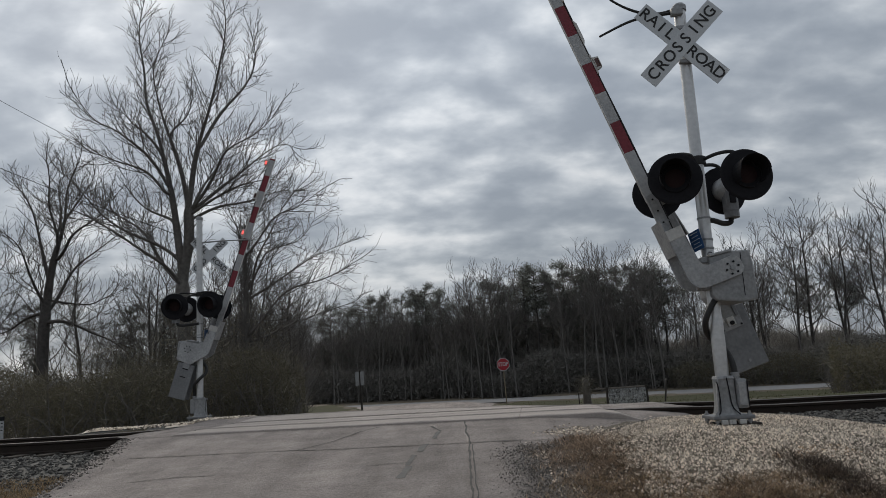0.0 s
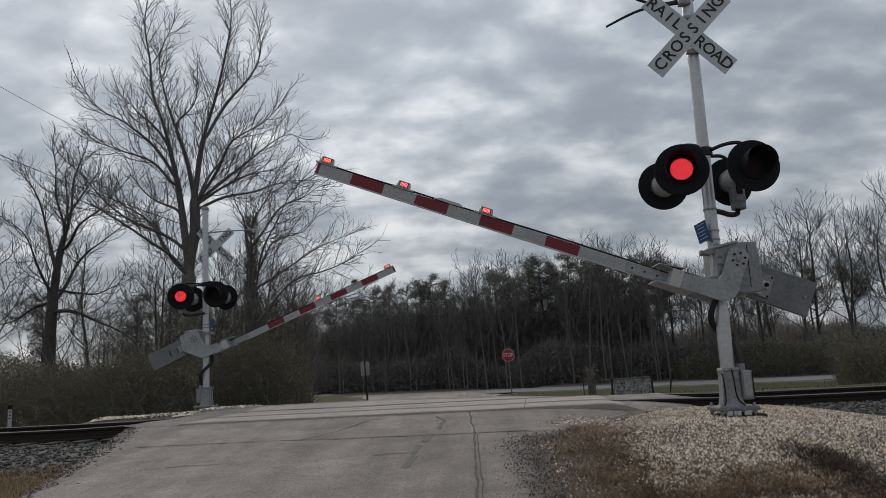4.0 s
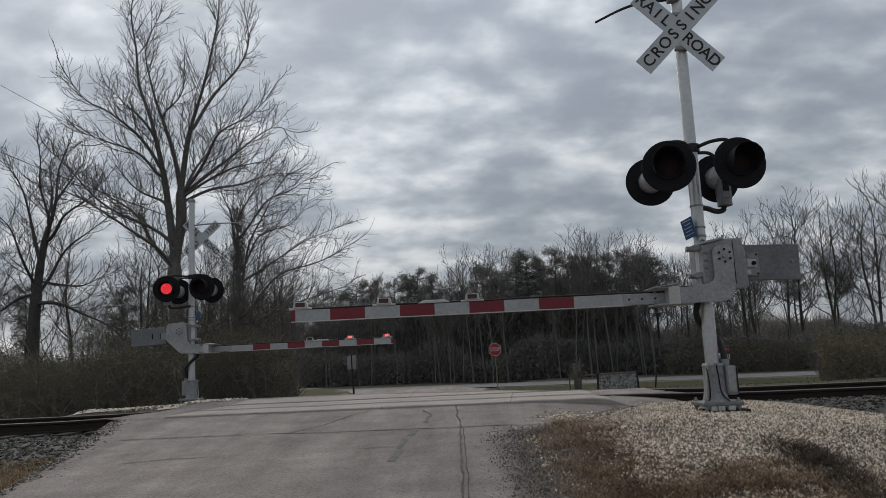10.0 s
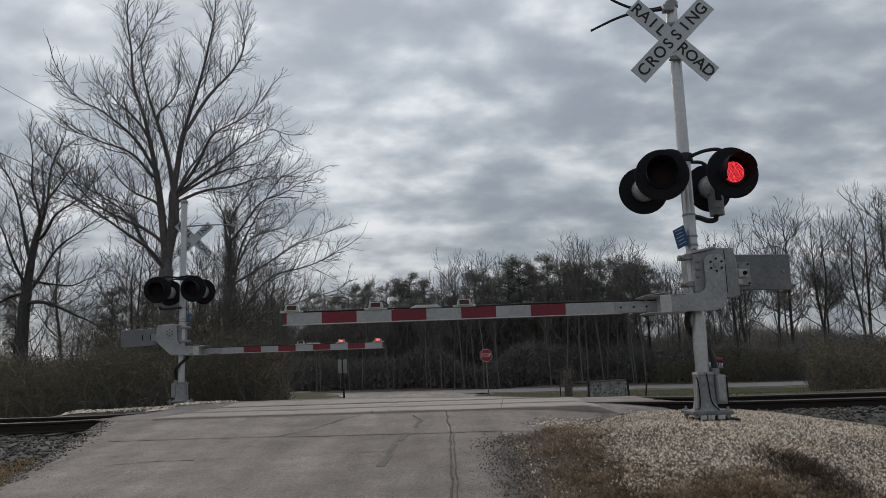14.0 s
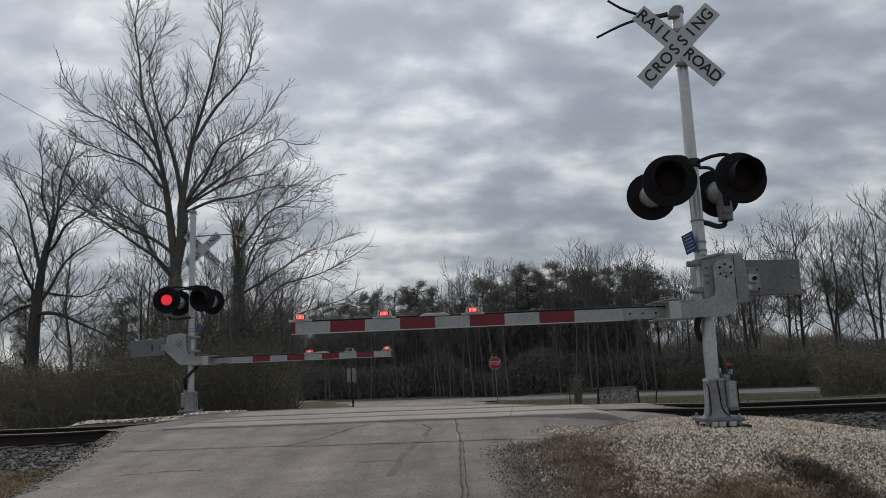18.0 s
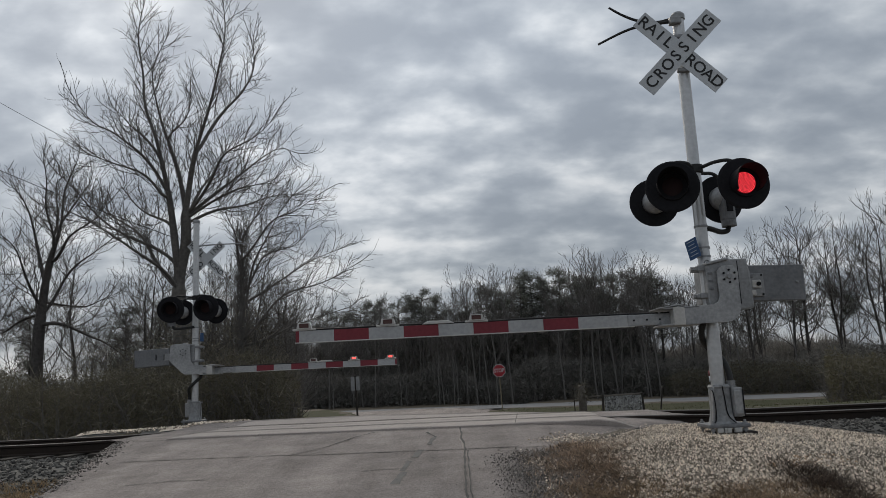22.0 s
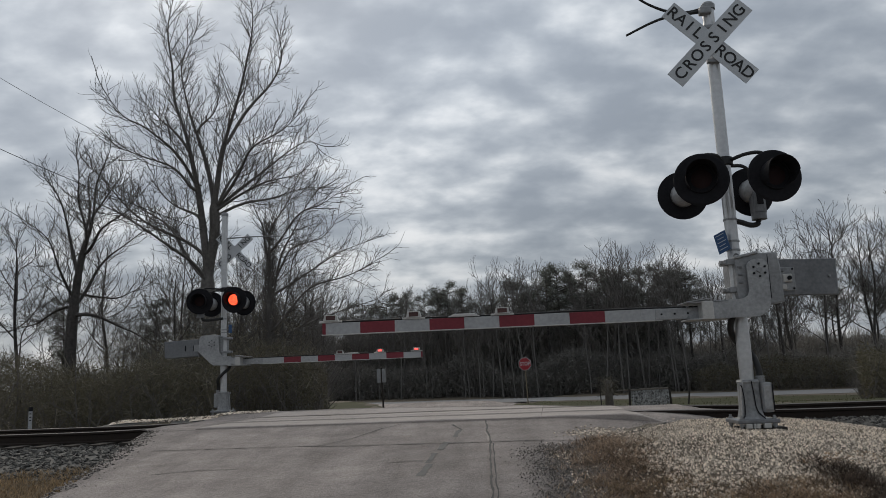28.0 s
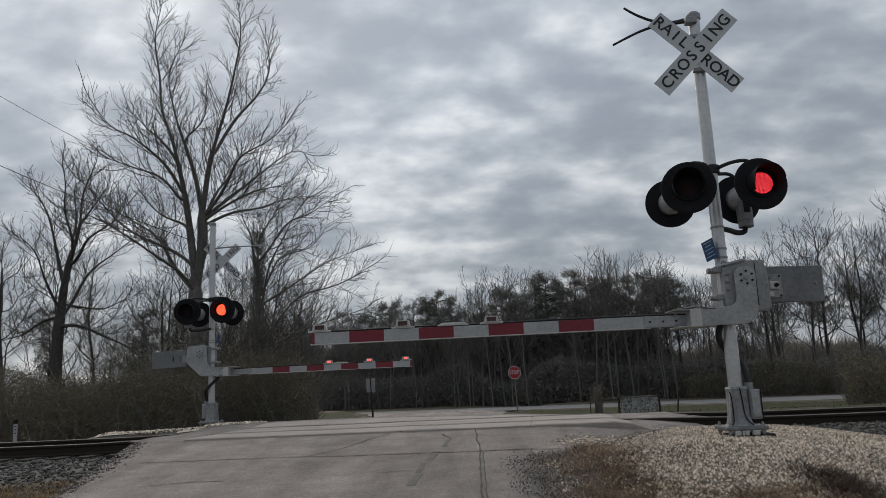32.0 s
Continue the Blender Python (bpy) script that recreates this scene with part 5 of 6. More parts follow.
for x, y, h in ((-14.4, 33.0, 5.4), (-13.0, 34.0, 5.8), (-21.5, 38.0, 6.4)):
    t = plant("pine_tree", pose(x, y, -0.9, 0, 0, x * 40), pines[1], "young dark pine standing in the thicket", "tree", "pine trees")
    t.scale = (h / 11.0, h / 11.0, h / 11.0)


def brush(name, label, count_stem, count_leaf, spot, height, mat_leaf, leaf=0.16, category="brush", thin=0.2, twigs=0, twig=0.6, wood=None, rise=0.9):
    """A thicket of thin stems with small leaves, as one uncountable mass; spot() gives x, y and a height factor."""
    v, f = [], []
    for _ in range(count_stem):
        x, y, h = spot()
        p = Vector((x, y, ground_z(x, y) - 0.05))
        pts, d = [p], Vector((rng.gauss(0, 0.28), rng.gauss(0, 0.28), 1)).normalized()
        hh = height * h * rng.uniform(0.5, 1.15)
        for k in range(4):
            d = (d + Vector((rng.gauss(0, 0.2), rng.gauss(0, 0.2), rng.gauss(0, 0.05)))).normalized()
            pts.append(pts[-1] + d * hh / 4)
        r = rng.uniform(0.008, 0.022)
        add_tube(v, f, pts, [r, r * 0.85, r * 0.7, r * 0.5, r * 0.25], 3)
        for k in (1, 2, 3):
            if rng.random() < 0.8:
                e = pts[k] + Vector((rng.gauss(0, 0.35), rng.gauss(0, 0.35), rng.uniform(0.1, 0.6))) * hh * 0.3
                add_tube(v, f, [pts[k], pts[k].lerp(e, 0.5) + Vector((0, 0, 0.05)), e], [r * 0.6, r * 0.4, r * 0.2], 3)
    ob = part(name, mesh_of(name, v, f, M_TWIG), M_TWIG)
    tagged(ob, label, category, kind="stuff")

    def place():
        x, y, h = spot()
        return Vector((x, y, ground_z(x, y) + height * h * rng.random() ** 0.8))
    part("leaves", tufts(rng, count_leaf, place, leaf, mat_leaf, "leaves", thin), mat_leaf, ob)
    if twigs:
        part("twigs", tufts(rng, twigs, place, twig, wood or M_TWIG2, "twigs", 0.016, rise), wood or M_TWIG2, ob)
    return ob


def left_spot():
    y = rng.uniform(19.6, 31)
    x = -0.21 * y - 0.3 - 27 * rng.random() ** 1.15
    if x > -6.9 and y < 21.5:
        y += 2.2
    d = 0.55 + 0.45 * noise.noise(Vector((x * 0.35, y * 0.2, 1)))
    return x, y, max(d, 0.2) + 0.3 * smooth01((-14.5 - x) / 4)


brush("thicket", "dense olive and brown winter thicket beyond the track", 1500, 250000, left_spot, 3.3, M_BRUSH, 0.055, thin=0.26, twigs=26000, twig=0.5)


def wood_spot():
    x = rng.uniform(-46, 46)
    y = wood_line(x) - 3.0 + abs(rng.gauss(0, 4.5))
    return x, y, 0.5 + 0.35 * noise.noise(Vector((x * 0.25, y * 0.1, 8)))


brush("woodland_undergrowth", "dark tangled undergrowth at the foot of the wood", 1600, 110000, wood_spot, 5.5, M_HAZEBRUSH, 0.30, thin=0.16, twigs=26000, twig=1.0, wood=M_HAZEBRUSH, rise=2.2)


def deep_spot():
    x = rng.uniform(-36, 32)
    y = wood_line(x) + 1 + rng.uniform(0, 12)
    tall_ = 0.50 + 0.46 * smooth01((x + 17) / 5) + 0.06 * smooth01((x - 2) / 7) - 0.56 * smooth01((x - 15.5) / 4)
    return x, y, tall_ * (0.9 + (0.3 + 0.35 * smooth01((x - 14) / 4)) * noise.noise(Vector((x * 0.3, y * 0.1, 3))))


brush("far_woods", "dark mass of mixed wood closing the view", 1800, 130000, deep_spot, 7.6, M_HAZEBRUSH, 0.42, "woods", thin=0.14, twigs=70000, twig=1.4, wood=M_HAZEBRUSH, rise=1.8)


def right_spot():
    y = rng.uniform(28, 40)
    x = 0.49 * y + 14 * rng.random() ** 1.3
    if rng.random() < 0.45:
        x = rng.uniform(16, 42)
        y = hwy_mid(x) + 5.5 + rng.uniform(0, 5)
    return x, y, 0.6 + 0.4 * noise.noise(Vector((x * 0.4, y * 0.3, 2)))


brush("thicket", "brown and olive winter brush under bare trees", 1500, 60000, right_spot, 3.0, M_BRUSH, 0.13, thin=0.28, twigs=9000, twig=0.7)


def tangle_spot():
    y = rng.uniform(24.5, 34)
    x = -0.205 * y - 9.5 * rng.random()
    return x, y, (0.75 + 0.4 * noise.noise(Vector((x * 0.5, y * 0.3, 6)))) * (0.7 + 0.3 * smooth01((-0.2 * y - x) / 2)) * (0.6 + 0.4 * smooth01((x + 13) / 4))


brush("sapling_tangle", "grey tangle of bare saplings and vines behind the thicket", 1300, 3000, tangle_spot, 4.3, M_BRUSH, 0.08, thin=0.2, twigs=26000, twig=0.55)

# ---- gravel, ballast, weeds and grass ----
def surface_z(x, y):
    """The paving where there is any, else the ground."""
    left, right = road_edges(y)
    return max(ground_z(x, y), road_z(x, y) - 0.015) if left < x < right + 0.1 else ground_z(x, y)


def stones(name, label, mat, count, spot, size, category, squash=0.7, simple=False):
    """Many loose broken stones lying on the ground, as one uncountable mass."""
    rg = random.Random(name)
    v, f = [], []
    tri = [(0, 2, 4), (2, 1, 4), (1, 3, 4), (3, 0, 4), (2, 0, 5), (1, 2, 5), (3, 1, 5), (0, 3, 5)]
    for _ in range(count):
        x, y = spot(rg)
        s = size * rg.uniform(0.45, 1.25)
        z = surface_z(x, y) + s * 0.25
        turn = Euler((rg.uniform(0, 6), rg.uniform(0, 6), rg.uniform(0, 6))).to_matrix()
        i = len(v)
        if simple:
            b = rg.uniform(0, 6.283)
            z += 0.018
            for k in (0, 2, 1, 3):
                r = s * 0.5 * rg.uniform(0.6, 1.2)
                v.append((x + r * math.cos(b + k * 1.571), y + r * math.sin(b + k * 1.571), z - s * 0.3 + rg.uniform(-0.1, 0.25) * s))
            v.append((x + rg.uniform(-0.2, 0.2) * s, y + rg.uniform(-0.2, 0.2) * s, z + s * rg.uniform(0.12, 0.6)))
            f += [tuple(i + k for k in t) for t in tri[:4]]
            continue
        for a in ((1, 0, 0), (-1, 0, 0), (0, 1, 0), (0, -1, 0), (0, 0, 1), (0, 0, -1)):
            q = turn @ (Vector(a) * s * 0.5 * rg.uniform(0.6, 1.2))
            v.append((x + q.x, y + q.y, z + q.z * squash))
        f += [tuple(i + k for k in t) for t in tri]
    return tagged(part(name, mesh_of(name, v, f, mat), mat), label, category, kind="stuff")


def patch(name, label, mat, x0, x1, y0, y1, step, keep, lift, category, kind="structure"):
    """A thin sheet lying on the ground where keep(x, y) holds."""
    nx, ny = int((x1 - x0) / step), int((y1 - y0) / step)
    v, f, ids = [], [], {}

    def vid(i, j):
        if (i, j) not in ids:
            x, y = x0 + i * step, y0 + j * step
            ids[(i, j)] = len(v)
            v.append((x, y, ground_z(x, y) + lift))
        return ids[(i, j)]
    for j in range(ny):
        for i in range(nx):
            if keep(x0 + (i + 0.5) * step, y0 + (j + 0.5) * step):
                f.append((vid(i, j), vid(i + 1, j), vid(i + 1, j + 1), vid(i, j + 1)))
    return tagged(part(name, mesh_of(name, v, f, mat, True), mat), label, category, kind=kind)


def ragged(x, y, s=1.2, seed=0):
    return noise.noise(Vector((x * s, y * s, seed))) + 0.5 * noise.noise(Vector((x * s * 3, y * s * 3, seed + 5)))


def white_gravel(x, y):
    _, right = road_edges(y)
    d = across(x, y)
    if not (d < -1.75 and x < 9 and y > 4.6 and x > right + 0.12):
        return False
    edge = max(1.45 + 0.14 * max(7.2 - y, 0), right + 0.1) + 0.25 * ragged(x, y, 1.6, 2)
    far = -2.1 - 0.30 * max(x - 4.2, 0) + 0.25 * ragged(x, y, 1.0, 9)
    return x > edge and d < far


def pick(test, x0, x1, y0, y1):
    def spot(rg):
        for _ in range(200):
            x, y = rg.uniform(x0, x1), rg.uniform(y0, y1)
            if test(x, y):
                return x, y
        return x, y
    return spot


def pick_by(density, x0, x1, y0, y1):
    """As pick(), but by chance: density(x, y) runs from 0 to 1."""
    def spot(rg):
        for _ in range(400):
            x, y = rg.uniform(x0, x1), rg.uniform(y0, y1)
            if rg.random() < density(x, y):
                return x, y
        return x, y
    return spot


def weed_density(x, y):
    """Weeds stand in a band beside the paving and thin out into the gravel."""
    if across(x, y) > -2.0 or x < road_edges(y)[1] - 0.25:
        return 0.0
    band = math.exp(-((x - 1.28 - 0.1 * ragged(x, y, 0.9, 33)) / 0.33) ** 2) * smooth01((9.7 - y) / 0.9)
    low = 0.75 * smooth01((6.75 + 0.35 * ragged(x, y, 1.7, 30) - 0.1 * max(x - 2.0, 0) - y) / 0.7) * smooth01((3.6 - x) / 1.2) * smooth01((x - 0.75) / 0.4)
    return max(band, low) * max(smooth01(ragged(x, y, 2.4, 12) * 1.3 + 0.62), 0.3)


def gravel_density(x, y):
    """White stones lie thick on the heap and scatter out among the weeds."""
    _, right = road_edges(y)
    if across(x, y) > -1.9 or x < right + 0.05:
        return 0.0
    if white_gravel(x, y):
        return 1.0 - 0.55 * weed_density(x, y) - 0.35 * smooth01((6.5 - y) / 0.7) * smooth01((3.2 - x) / 1.0)
    return 0.10 + 0.5 * smooth01(ragged(x, y, 1.5, 41) * 1.6 - 0.25) if across(x, y) < -2.2 and x < 3 else 0.0


def ballast_here(x, y):
    d = across(x, y)
    left, right = road_edges(y)
    if abs(d) > 3.8 or left - 0.15 < x < right + 0.1:
        return False
    if x > 0 and white_gravel(x, y):
        return False
    return -3.3 + 0.4 * ragged(x, y, 0.8, 4) < d < 2.6


patch("gravel_bed", "limestone gravel bed round the signal, coloured dark for the shade between stones", M_GRAVELBED, 0.6, 9, 4.6, 11.6, 0.14, white_gravel, 0.012, "gravel")
patch("ballast_bed", "dark grey ballast under the track", M_BALLAST, -16, 16, 7, 17.5, 0.2, ballast_here, 0.012, "ballast")
stones("white_gravel", "loose white limestone gravel, dusty and stained", M_GRAVEL, 68000, pick_by(gravel_density, 0.75, 7.2, 5.3, 11.4), 0.029, "gravel", simple=True)
stones("track_ballast", "coarse grey broken ballast stones beside the rail", M_BALLAST, 8500, pick(lambda x, y: ballast_here(x, y) and across(x, y) < -0.8, -11, 11, 8.0, 14), 0.075, "ballast")


stones("stained_gravel", "rust-stained stones among the white gravel", M_STAINED, 1500, pick(lambda x, y: white_gravel(x, y) and math.hypot((x - 3.25) * 0.75, y - 7.1) < 0.22 + 0.25 * ragged(x, y, 2.5, 17), 2.4, 4.6, 6.2, 8.0), 0.038, "gravel")


def spill_density(x, y):
    return math.exp(-((x - 0.88) / 0.16) ** 2 - ((y - 8.15) / 0.5) ** 2) + 0.7 * math.exp(-((x - 1.5) / 0.3) ** 2 - ((y - 9.75) / 0.3) ** 2)


stones("spilled_gravel", "white gravel spilled along the road edge", M_GRAVEL, 1300, pick_by(spill_density, 0.4, 2.4, 6.4, 10.6), 0.036, "gravel")
def left_edge(x, y):
    left, _ = road_edges(y)
    return smooth01((0.55 - abs(x - left + 0.05)) / 0.5) * (across(x, y) < -1.2)


stones("edge_crumbs", "pale crumbs and stones along the broken edge of the paving", M_GRIT, 2600, pick_by(left_edge, -6.4, -3.4, 5.5, 12.0), 0.035, "grit")
stones("trodden_dirt", "crumbled brown dirt and small stones under the weeds", M_SHOULDER, 7000, pick_by(lambda x, y: max(weed_density(x, y), 0.6 * smooth01((6.9 - y) / 0.6) * smooth01((3.0 - x) / 0.8)) * (x > 0.9), 0.9, 3.4, 5.0, 9.6), 0.03, "dirt")
stones("crumbled_asphalt", "dark crumbled asphalt and grit where the paving frays", M_GRIT, 10000, pick_by(lambda x, y: smooth01((x - 0.25) / 0.75) * smooth01((1.35 - x) / 0.3) * smooth01((9.3 - y) / 0.8) * (0.35 + 0.65 * smooth01(ragged(x, y, 1.8, 61) + 0.5)), 0.2, 1.4, 4.8, 9.3), 0.022, "grit", simple=True)
stones("shoulder_grit", "dark loose grit on the crumbling road shoulder", M_GRIT, 9000, pick_by(lambda x, y: smooth01((x - road_edges(y)[1] + 0.1) / 0.25) * smooth01((road_edges(y)[1] + 0.9 - x) / 0.5) * (across(x, y) < -2.2), 0.2, 2.6, 4.0, 10), 0.018, "grit")


def blades(name, label, mat, count, spot, height, category, droop=0.6, width=0.006, lie=0.0):
    """Thin dry blades, each a bent strip of three pieces."""
    rg = random.Random(name + label)
    v, f = [], []
    for _ in range(count):
        x, y = spot(rg)
        z = surface_z(x, y)
        h = height * rg.uniform(0.35, 1.2)
        a = rg.uniform(0, 6.283)
        out = Vector((math.cos(a), math.sin(a), 0))
        side = Vector((-out.y, out.x, 0)) * width * rg.uniform(0.6, 1.5)
        bend = droop * rg.uniform(0.2, 1.3)
        p = Vector((x, y, z))
        i = len(v)
        for k in range(4):
            s = k / 3
            c = p + out * h * (bend * s * s + lie * s) + Vector((0, 0, h * s * (1 - 0.35 * bend * s) * (1 - 0.75 * lie)))
            w = side * (1 - 0.85 * s)
            v += [c - w, c + w]
        for k in range(3):
            f.append((i + 2 * k, i + 2 * k + 1, i + 2 * k + 3, i + 2 * k + 2))
    return tagged(part(name, mesh_of(name, v, f, mat), mat), label, category, kind="stuff")


blades("dead_weeds", "tangled brown dead weeds on the shoulder", M_WEED, 15000, pick_by(weed_density, 0.5, 4.0, 4.9, 9.8), 0.13, "weeds", 1.1, 0.0045, 0.40)
blades("dead_weeds", "dark matted weeds among the brown", M_DARKWEED, 9000, pick_by(lambda x, y: weed_density(x, y) * (ragged(x, y, 3.0, 51) > 0.0), 0.5, 4.0, 4.9, 9.6), 0.09, "weeds", 1.1, 0.004, 0.45)
blades("dead_weeds", "straw-coloured dry grass among the weeds", M_STRAW, 14000, pick_by(lambda x, y: weed_density(x, y) * (y < 6.9 + 0.8 * ragged(x, y, 2, 21)), 0.5, 4.0, 4.6, 7.6), 0.12, "weeds", 1.0, 0.003, 0.4)
blades("dead_weeds", "low dark weed clumps growing in the gravel", M_DARKWEED, 4200, pick_by(lambda x, y: math.exp(-((x - 2.99) / 0.15) ** 2 - ((y - 6.3) / 0.48) ** 2) * smooth01(ragged(x, y, 3, 2) + 0.6), 1.9, 3.8, 5.2, 7.6), 0.13, "weeds", 1.1, 0.004, 0.3)


blades("dead_weeds", "small brown tuft on the gravel", M_DARKWEED, 420, pick(lambda x, y: math.hypot((x - 2.3) * 0.6, y - 9.55) < 0.13, 1.9, 2.7, 9.3, 9.8), 0.06, "weeds", 1.1, 0.004, 0.3)


def left_straw(x, y):
    left, _ = road_edges(y)
    return x < left - 0.02 - 0.15 * abs(ragged(x, y, 2, 6)) and across(x, y) < -2.5 + 0.4 * ragged(x, y, 1, 7)


blades("dry_grass", "tawny dry grass beside the road", M_STRAW, 30000, pick(left_straw, -8.5, -3.9, 5.5, 10.6), 0.11, "grass", 0.8, 0.005, 0.2)
patch("litter_bed", "matted dead grass and soil on the shoulder", M_LITTER, -9.6, -3.6, 4.4, 11.2, 0.2, left_straw, 0.006, "grass")
patch("shoulder_bed", "dirt, grit and matted weeds on the shoulder", M_SHOULDER, 0.5, 4.2, 3.6, 10.4, 0.1, lambda x, y: x > road_edges(y)[1] - 0.1 + 0.2 * ragged(x, y, 2.5, 8) and across(x, y) < -1.8 and not white_gravel(x, y), 0.006, "soil")


def verge(x, y):
    left, right = road_edges(y)
    return x > right + 0.3 and across(x, y) > 3.6 and y < hwy_mid(x) - 4.3 and x < 40


patch("grass_verge", "dull green winter grass between track and highway", M_GRASS, 2, 40, 15, 54, 0.8, verge, 0.01, "grass")
blades("verge_grass", "short dull green and straw winter grass", M_GRASS, 11000, pick(verge, 2, 34, 17, 52), 0.08, "grass", 0.7, 0.014)


def left_verge(x, y):
    left, _ = road_edges(y)
    return x < left - 0.3 and across(x, y) > 3.2 and x < -0.1 * y and y < hwy_mid(x) - 4.3 and x > -12


patch("grass_verge", "thin brown winter grass beyond the track", M_GRASS, -12, -4, 15, 57, 0.8, left_verge, 0.01, "grass")


def pale_edge(x, y):
    left, right = road_edges(y)
    d = across(x, y)
    return left - 2.3 < x < left + 0.9 and 1.85 < d < 3.0 + 0.5 * ragged(x, y, 1, 3) and x < -3.6


stones("pale_crushed_stone", "pale crushed stone along the far rail", M_GRAVEL, 3000, pick(pale_edge, -8.4, -3.5, 14.2, 18), 0.07, "gravel")
patch("stone_bed", "pale crushed stone bank by the far rail", M_GRAVEL, -8.6, -3.4, 14.0, 18, 0.2, pale_edge, 0.03, "gravel")


# ---- seams and wear on the road ----
def strip(name, pts, width, mat, parent, lift=0.006, label=""):
    """A thin uneven line of sealant lying on the road through the given places."""
    rg = random.Random(str(pts))
    line = []
    for (xa, ya), (xb, yb) in zip(pts, pts[1:]):
        n = max(2, int(math.hypot(xb - xa, yb - ya) / 0.12))
        line += [(xa + (xb - xa) * k / n, ya + (yb - ya) * k / n) for k in range(n)]
    line.append(pts[-1])
    v, f = [], []
    for k, (x, y) in enumerate(line):
        xn, yn = line[min(k + 1, len(line) - 1)]
        xp, yp = line[max(k - 1, 0)]
        d = Vector((xn - xp, yn - yp, 0)).normalized()
        s = Vector((-d.y, d.x, 0)) * width * 0.5 * rg.uniform(0.5, 1.4)
        o = 0.025 * noise.noise(Vector((x * 2, y * 2, 3)))
        z = road_z(x, y) + 0.012 * noise.noise(Vector((x * 0.8, y * 0.8, 7))) + lift
        c = Vector((x, y, z)) + Vector((-d.y, d.x, 0)) * o
        v += [c - s, c + s]
    for k in range(len(line) - 1):
        f.append((2 * k, 2 * k + 2, 2 * k + 3, 2 * k + 1))
    me = mesh_of(name, v, f, mat)
    if me.polygons and me.polygons[0].normal.z < 0:
        me.flip_normals()
    return part(name, me, mat, parent, label)


def track_line(d, xa, xb):
    """A line parallel to the rails, d metres from the middle of the track."""
    out = []
    for k in range(9):
        x = xa + (xb - xa) * k / 8
        out.append((x, RAIL_Y + (d + GAUGE / 2 - x * RS) / RC))
    return out


strip("tar_seam", track_line(-3.62, -4.3, 0.75), 0.03, M_SEAM, road, label="dark transverse joint across the road")
strip("tar_seam", [(0.0, -12.0), (0.03, 4.0), (0.055, 6.5), (0.09, 9.3)], 0.022, M_SEAM, road, label="dark lengthwise joint")
strip("tar_seam", [(0.05, -12.0), (0.08, 4.0), (0.10, 6.5), (0.13, 9.3)], 0.012, M_SEAM, road)
strip("tar_seam", [(0.10, 9.3), (0.07, 10.4), (0.05, 11.3)], 0.025, M_SEAM, road)
strip("tar_seam", track_line(-1.78, -5.2, 2.6), 0.02, M_SEAM, road, label="dark joint along the crossing panels")
strip("tar_seam", track_line(1.80, -5.2, 2.6), 0.02, M_SEAM, road)
strip("crack", [(-2.1, 9.6), (-1.7, 10.2), (-1.45, 10.9), (-1.2, 11.3)], 0.022, M_SEAM, road)
strip("crack", [(-3.6, 8.2), (-3.1, 8.35), (-2.7, 8.3)], 0.02, M_SEAM, road)
strip("crack", [(-1.05, 8.3), (-0.8, 8.34), (-0.55, 8.33)], 0.02, M_SEAM, road)
strip("crack", [(0.5, 9.35), (0.8, 9.25), (1.15, 9.22)], 0.03, M_SEAM, road)
for k, (x, y) in enumerate(((-0.62, 7.6), (-0.60, 8.2), (-0.5, 9.0), (-0.35, 9.9))):
    strip("tyre_mark", [(x, y), (x + 0.05, y + 0.55)], 0.07, M_TYRE, road, 0.004)
strip("scrape", [(-0.28, 10.45), (-0.42, 11.0)], 0.03, M_SEAM, road)
strip("scrape", [(0.07, 9.5), (0.05, 10.2)], 0.016, M_PANEL, road)
strip("scrape", [(-0.62, 6.6), (-0.58, 7.0)], 0.010, M_PANEL, road)


# ---- signs, posts and fences beyond the track ----
def octagon(r):
    return [(r * math.cos(radians(22.5 + 45 * k)) / math.cos(radians(22.5)), r * math.sin(radians(22.5 + 45 * k)) / math.cos(radians(22.5))) for k in range(8)]


def stop_sign():
    x, y = 2.88, 46.5
    z = ground_z(x, y)
    s = thing("stop_sign", pose(x, y, z, 0, -1.5, 0), "red octagonal stop sign on a steel post", "stop sign")
    h = 1.14 - z
    part("post", box(0.06, 0.045, h + 0.5, (0, 0.03, (h + 0.5) / 2 - 0.1), 0.006), M_RUST, s, "rusty steel post")
    plate = part("plate", prism(octagon(0.381), 0.006, Matrix.Translation((0, 0, h)), 0.0), M_SIGN, s, "white border of the sign")
    part("red_face", prism(octagon(0.352), 0.006, Matrix.Translation((0, -0.004, h)), 0.0), M_STOP, plate)
    words("STOP", 0.33, M_SIGN, pose(0, -0.0085, h, 90, 0, 0), "lettering", plate, squeeze=0.78)
    for dx in (-0.1, 0.08):
        part("top_bracket", box(0.03, 0.02, 0.09, (dx, 0.02, h + 0.42), 0.004), M_GALV, s)
    return s


stop_sign()


def double_plate_sign():
    x, y = -5.02, 39.0
    z = ground_z(x, y)
    s = thing("marker_sign", pose(x, y, z, 0, -1.5, 0), "two narrow grey sign backs on a dark post", "road sign")
    h = 0.78 - z
    part("post", box(0.09, 0.09, h + 0.5, (0.02, 0.05, (h + 0.5) / 2 - 0.1), 0.01), M_TIE, s, "dark post")
    for dx in (-0.13, 0.13):
        part("plate", box(0.19, 0.008, 0.70, (dx, 0, h), 0.004), M_ALU, s, "grey back of a narrow sign plate")
    return s


double_plate_sign()


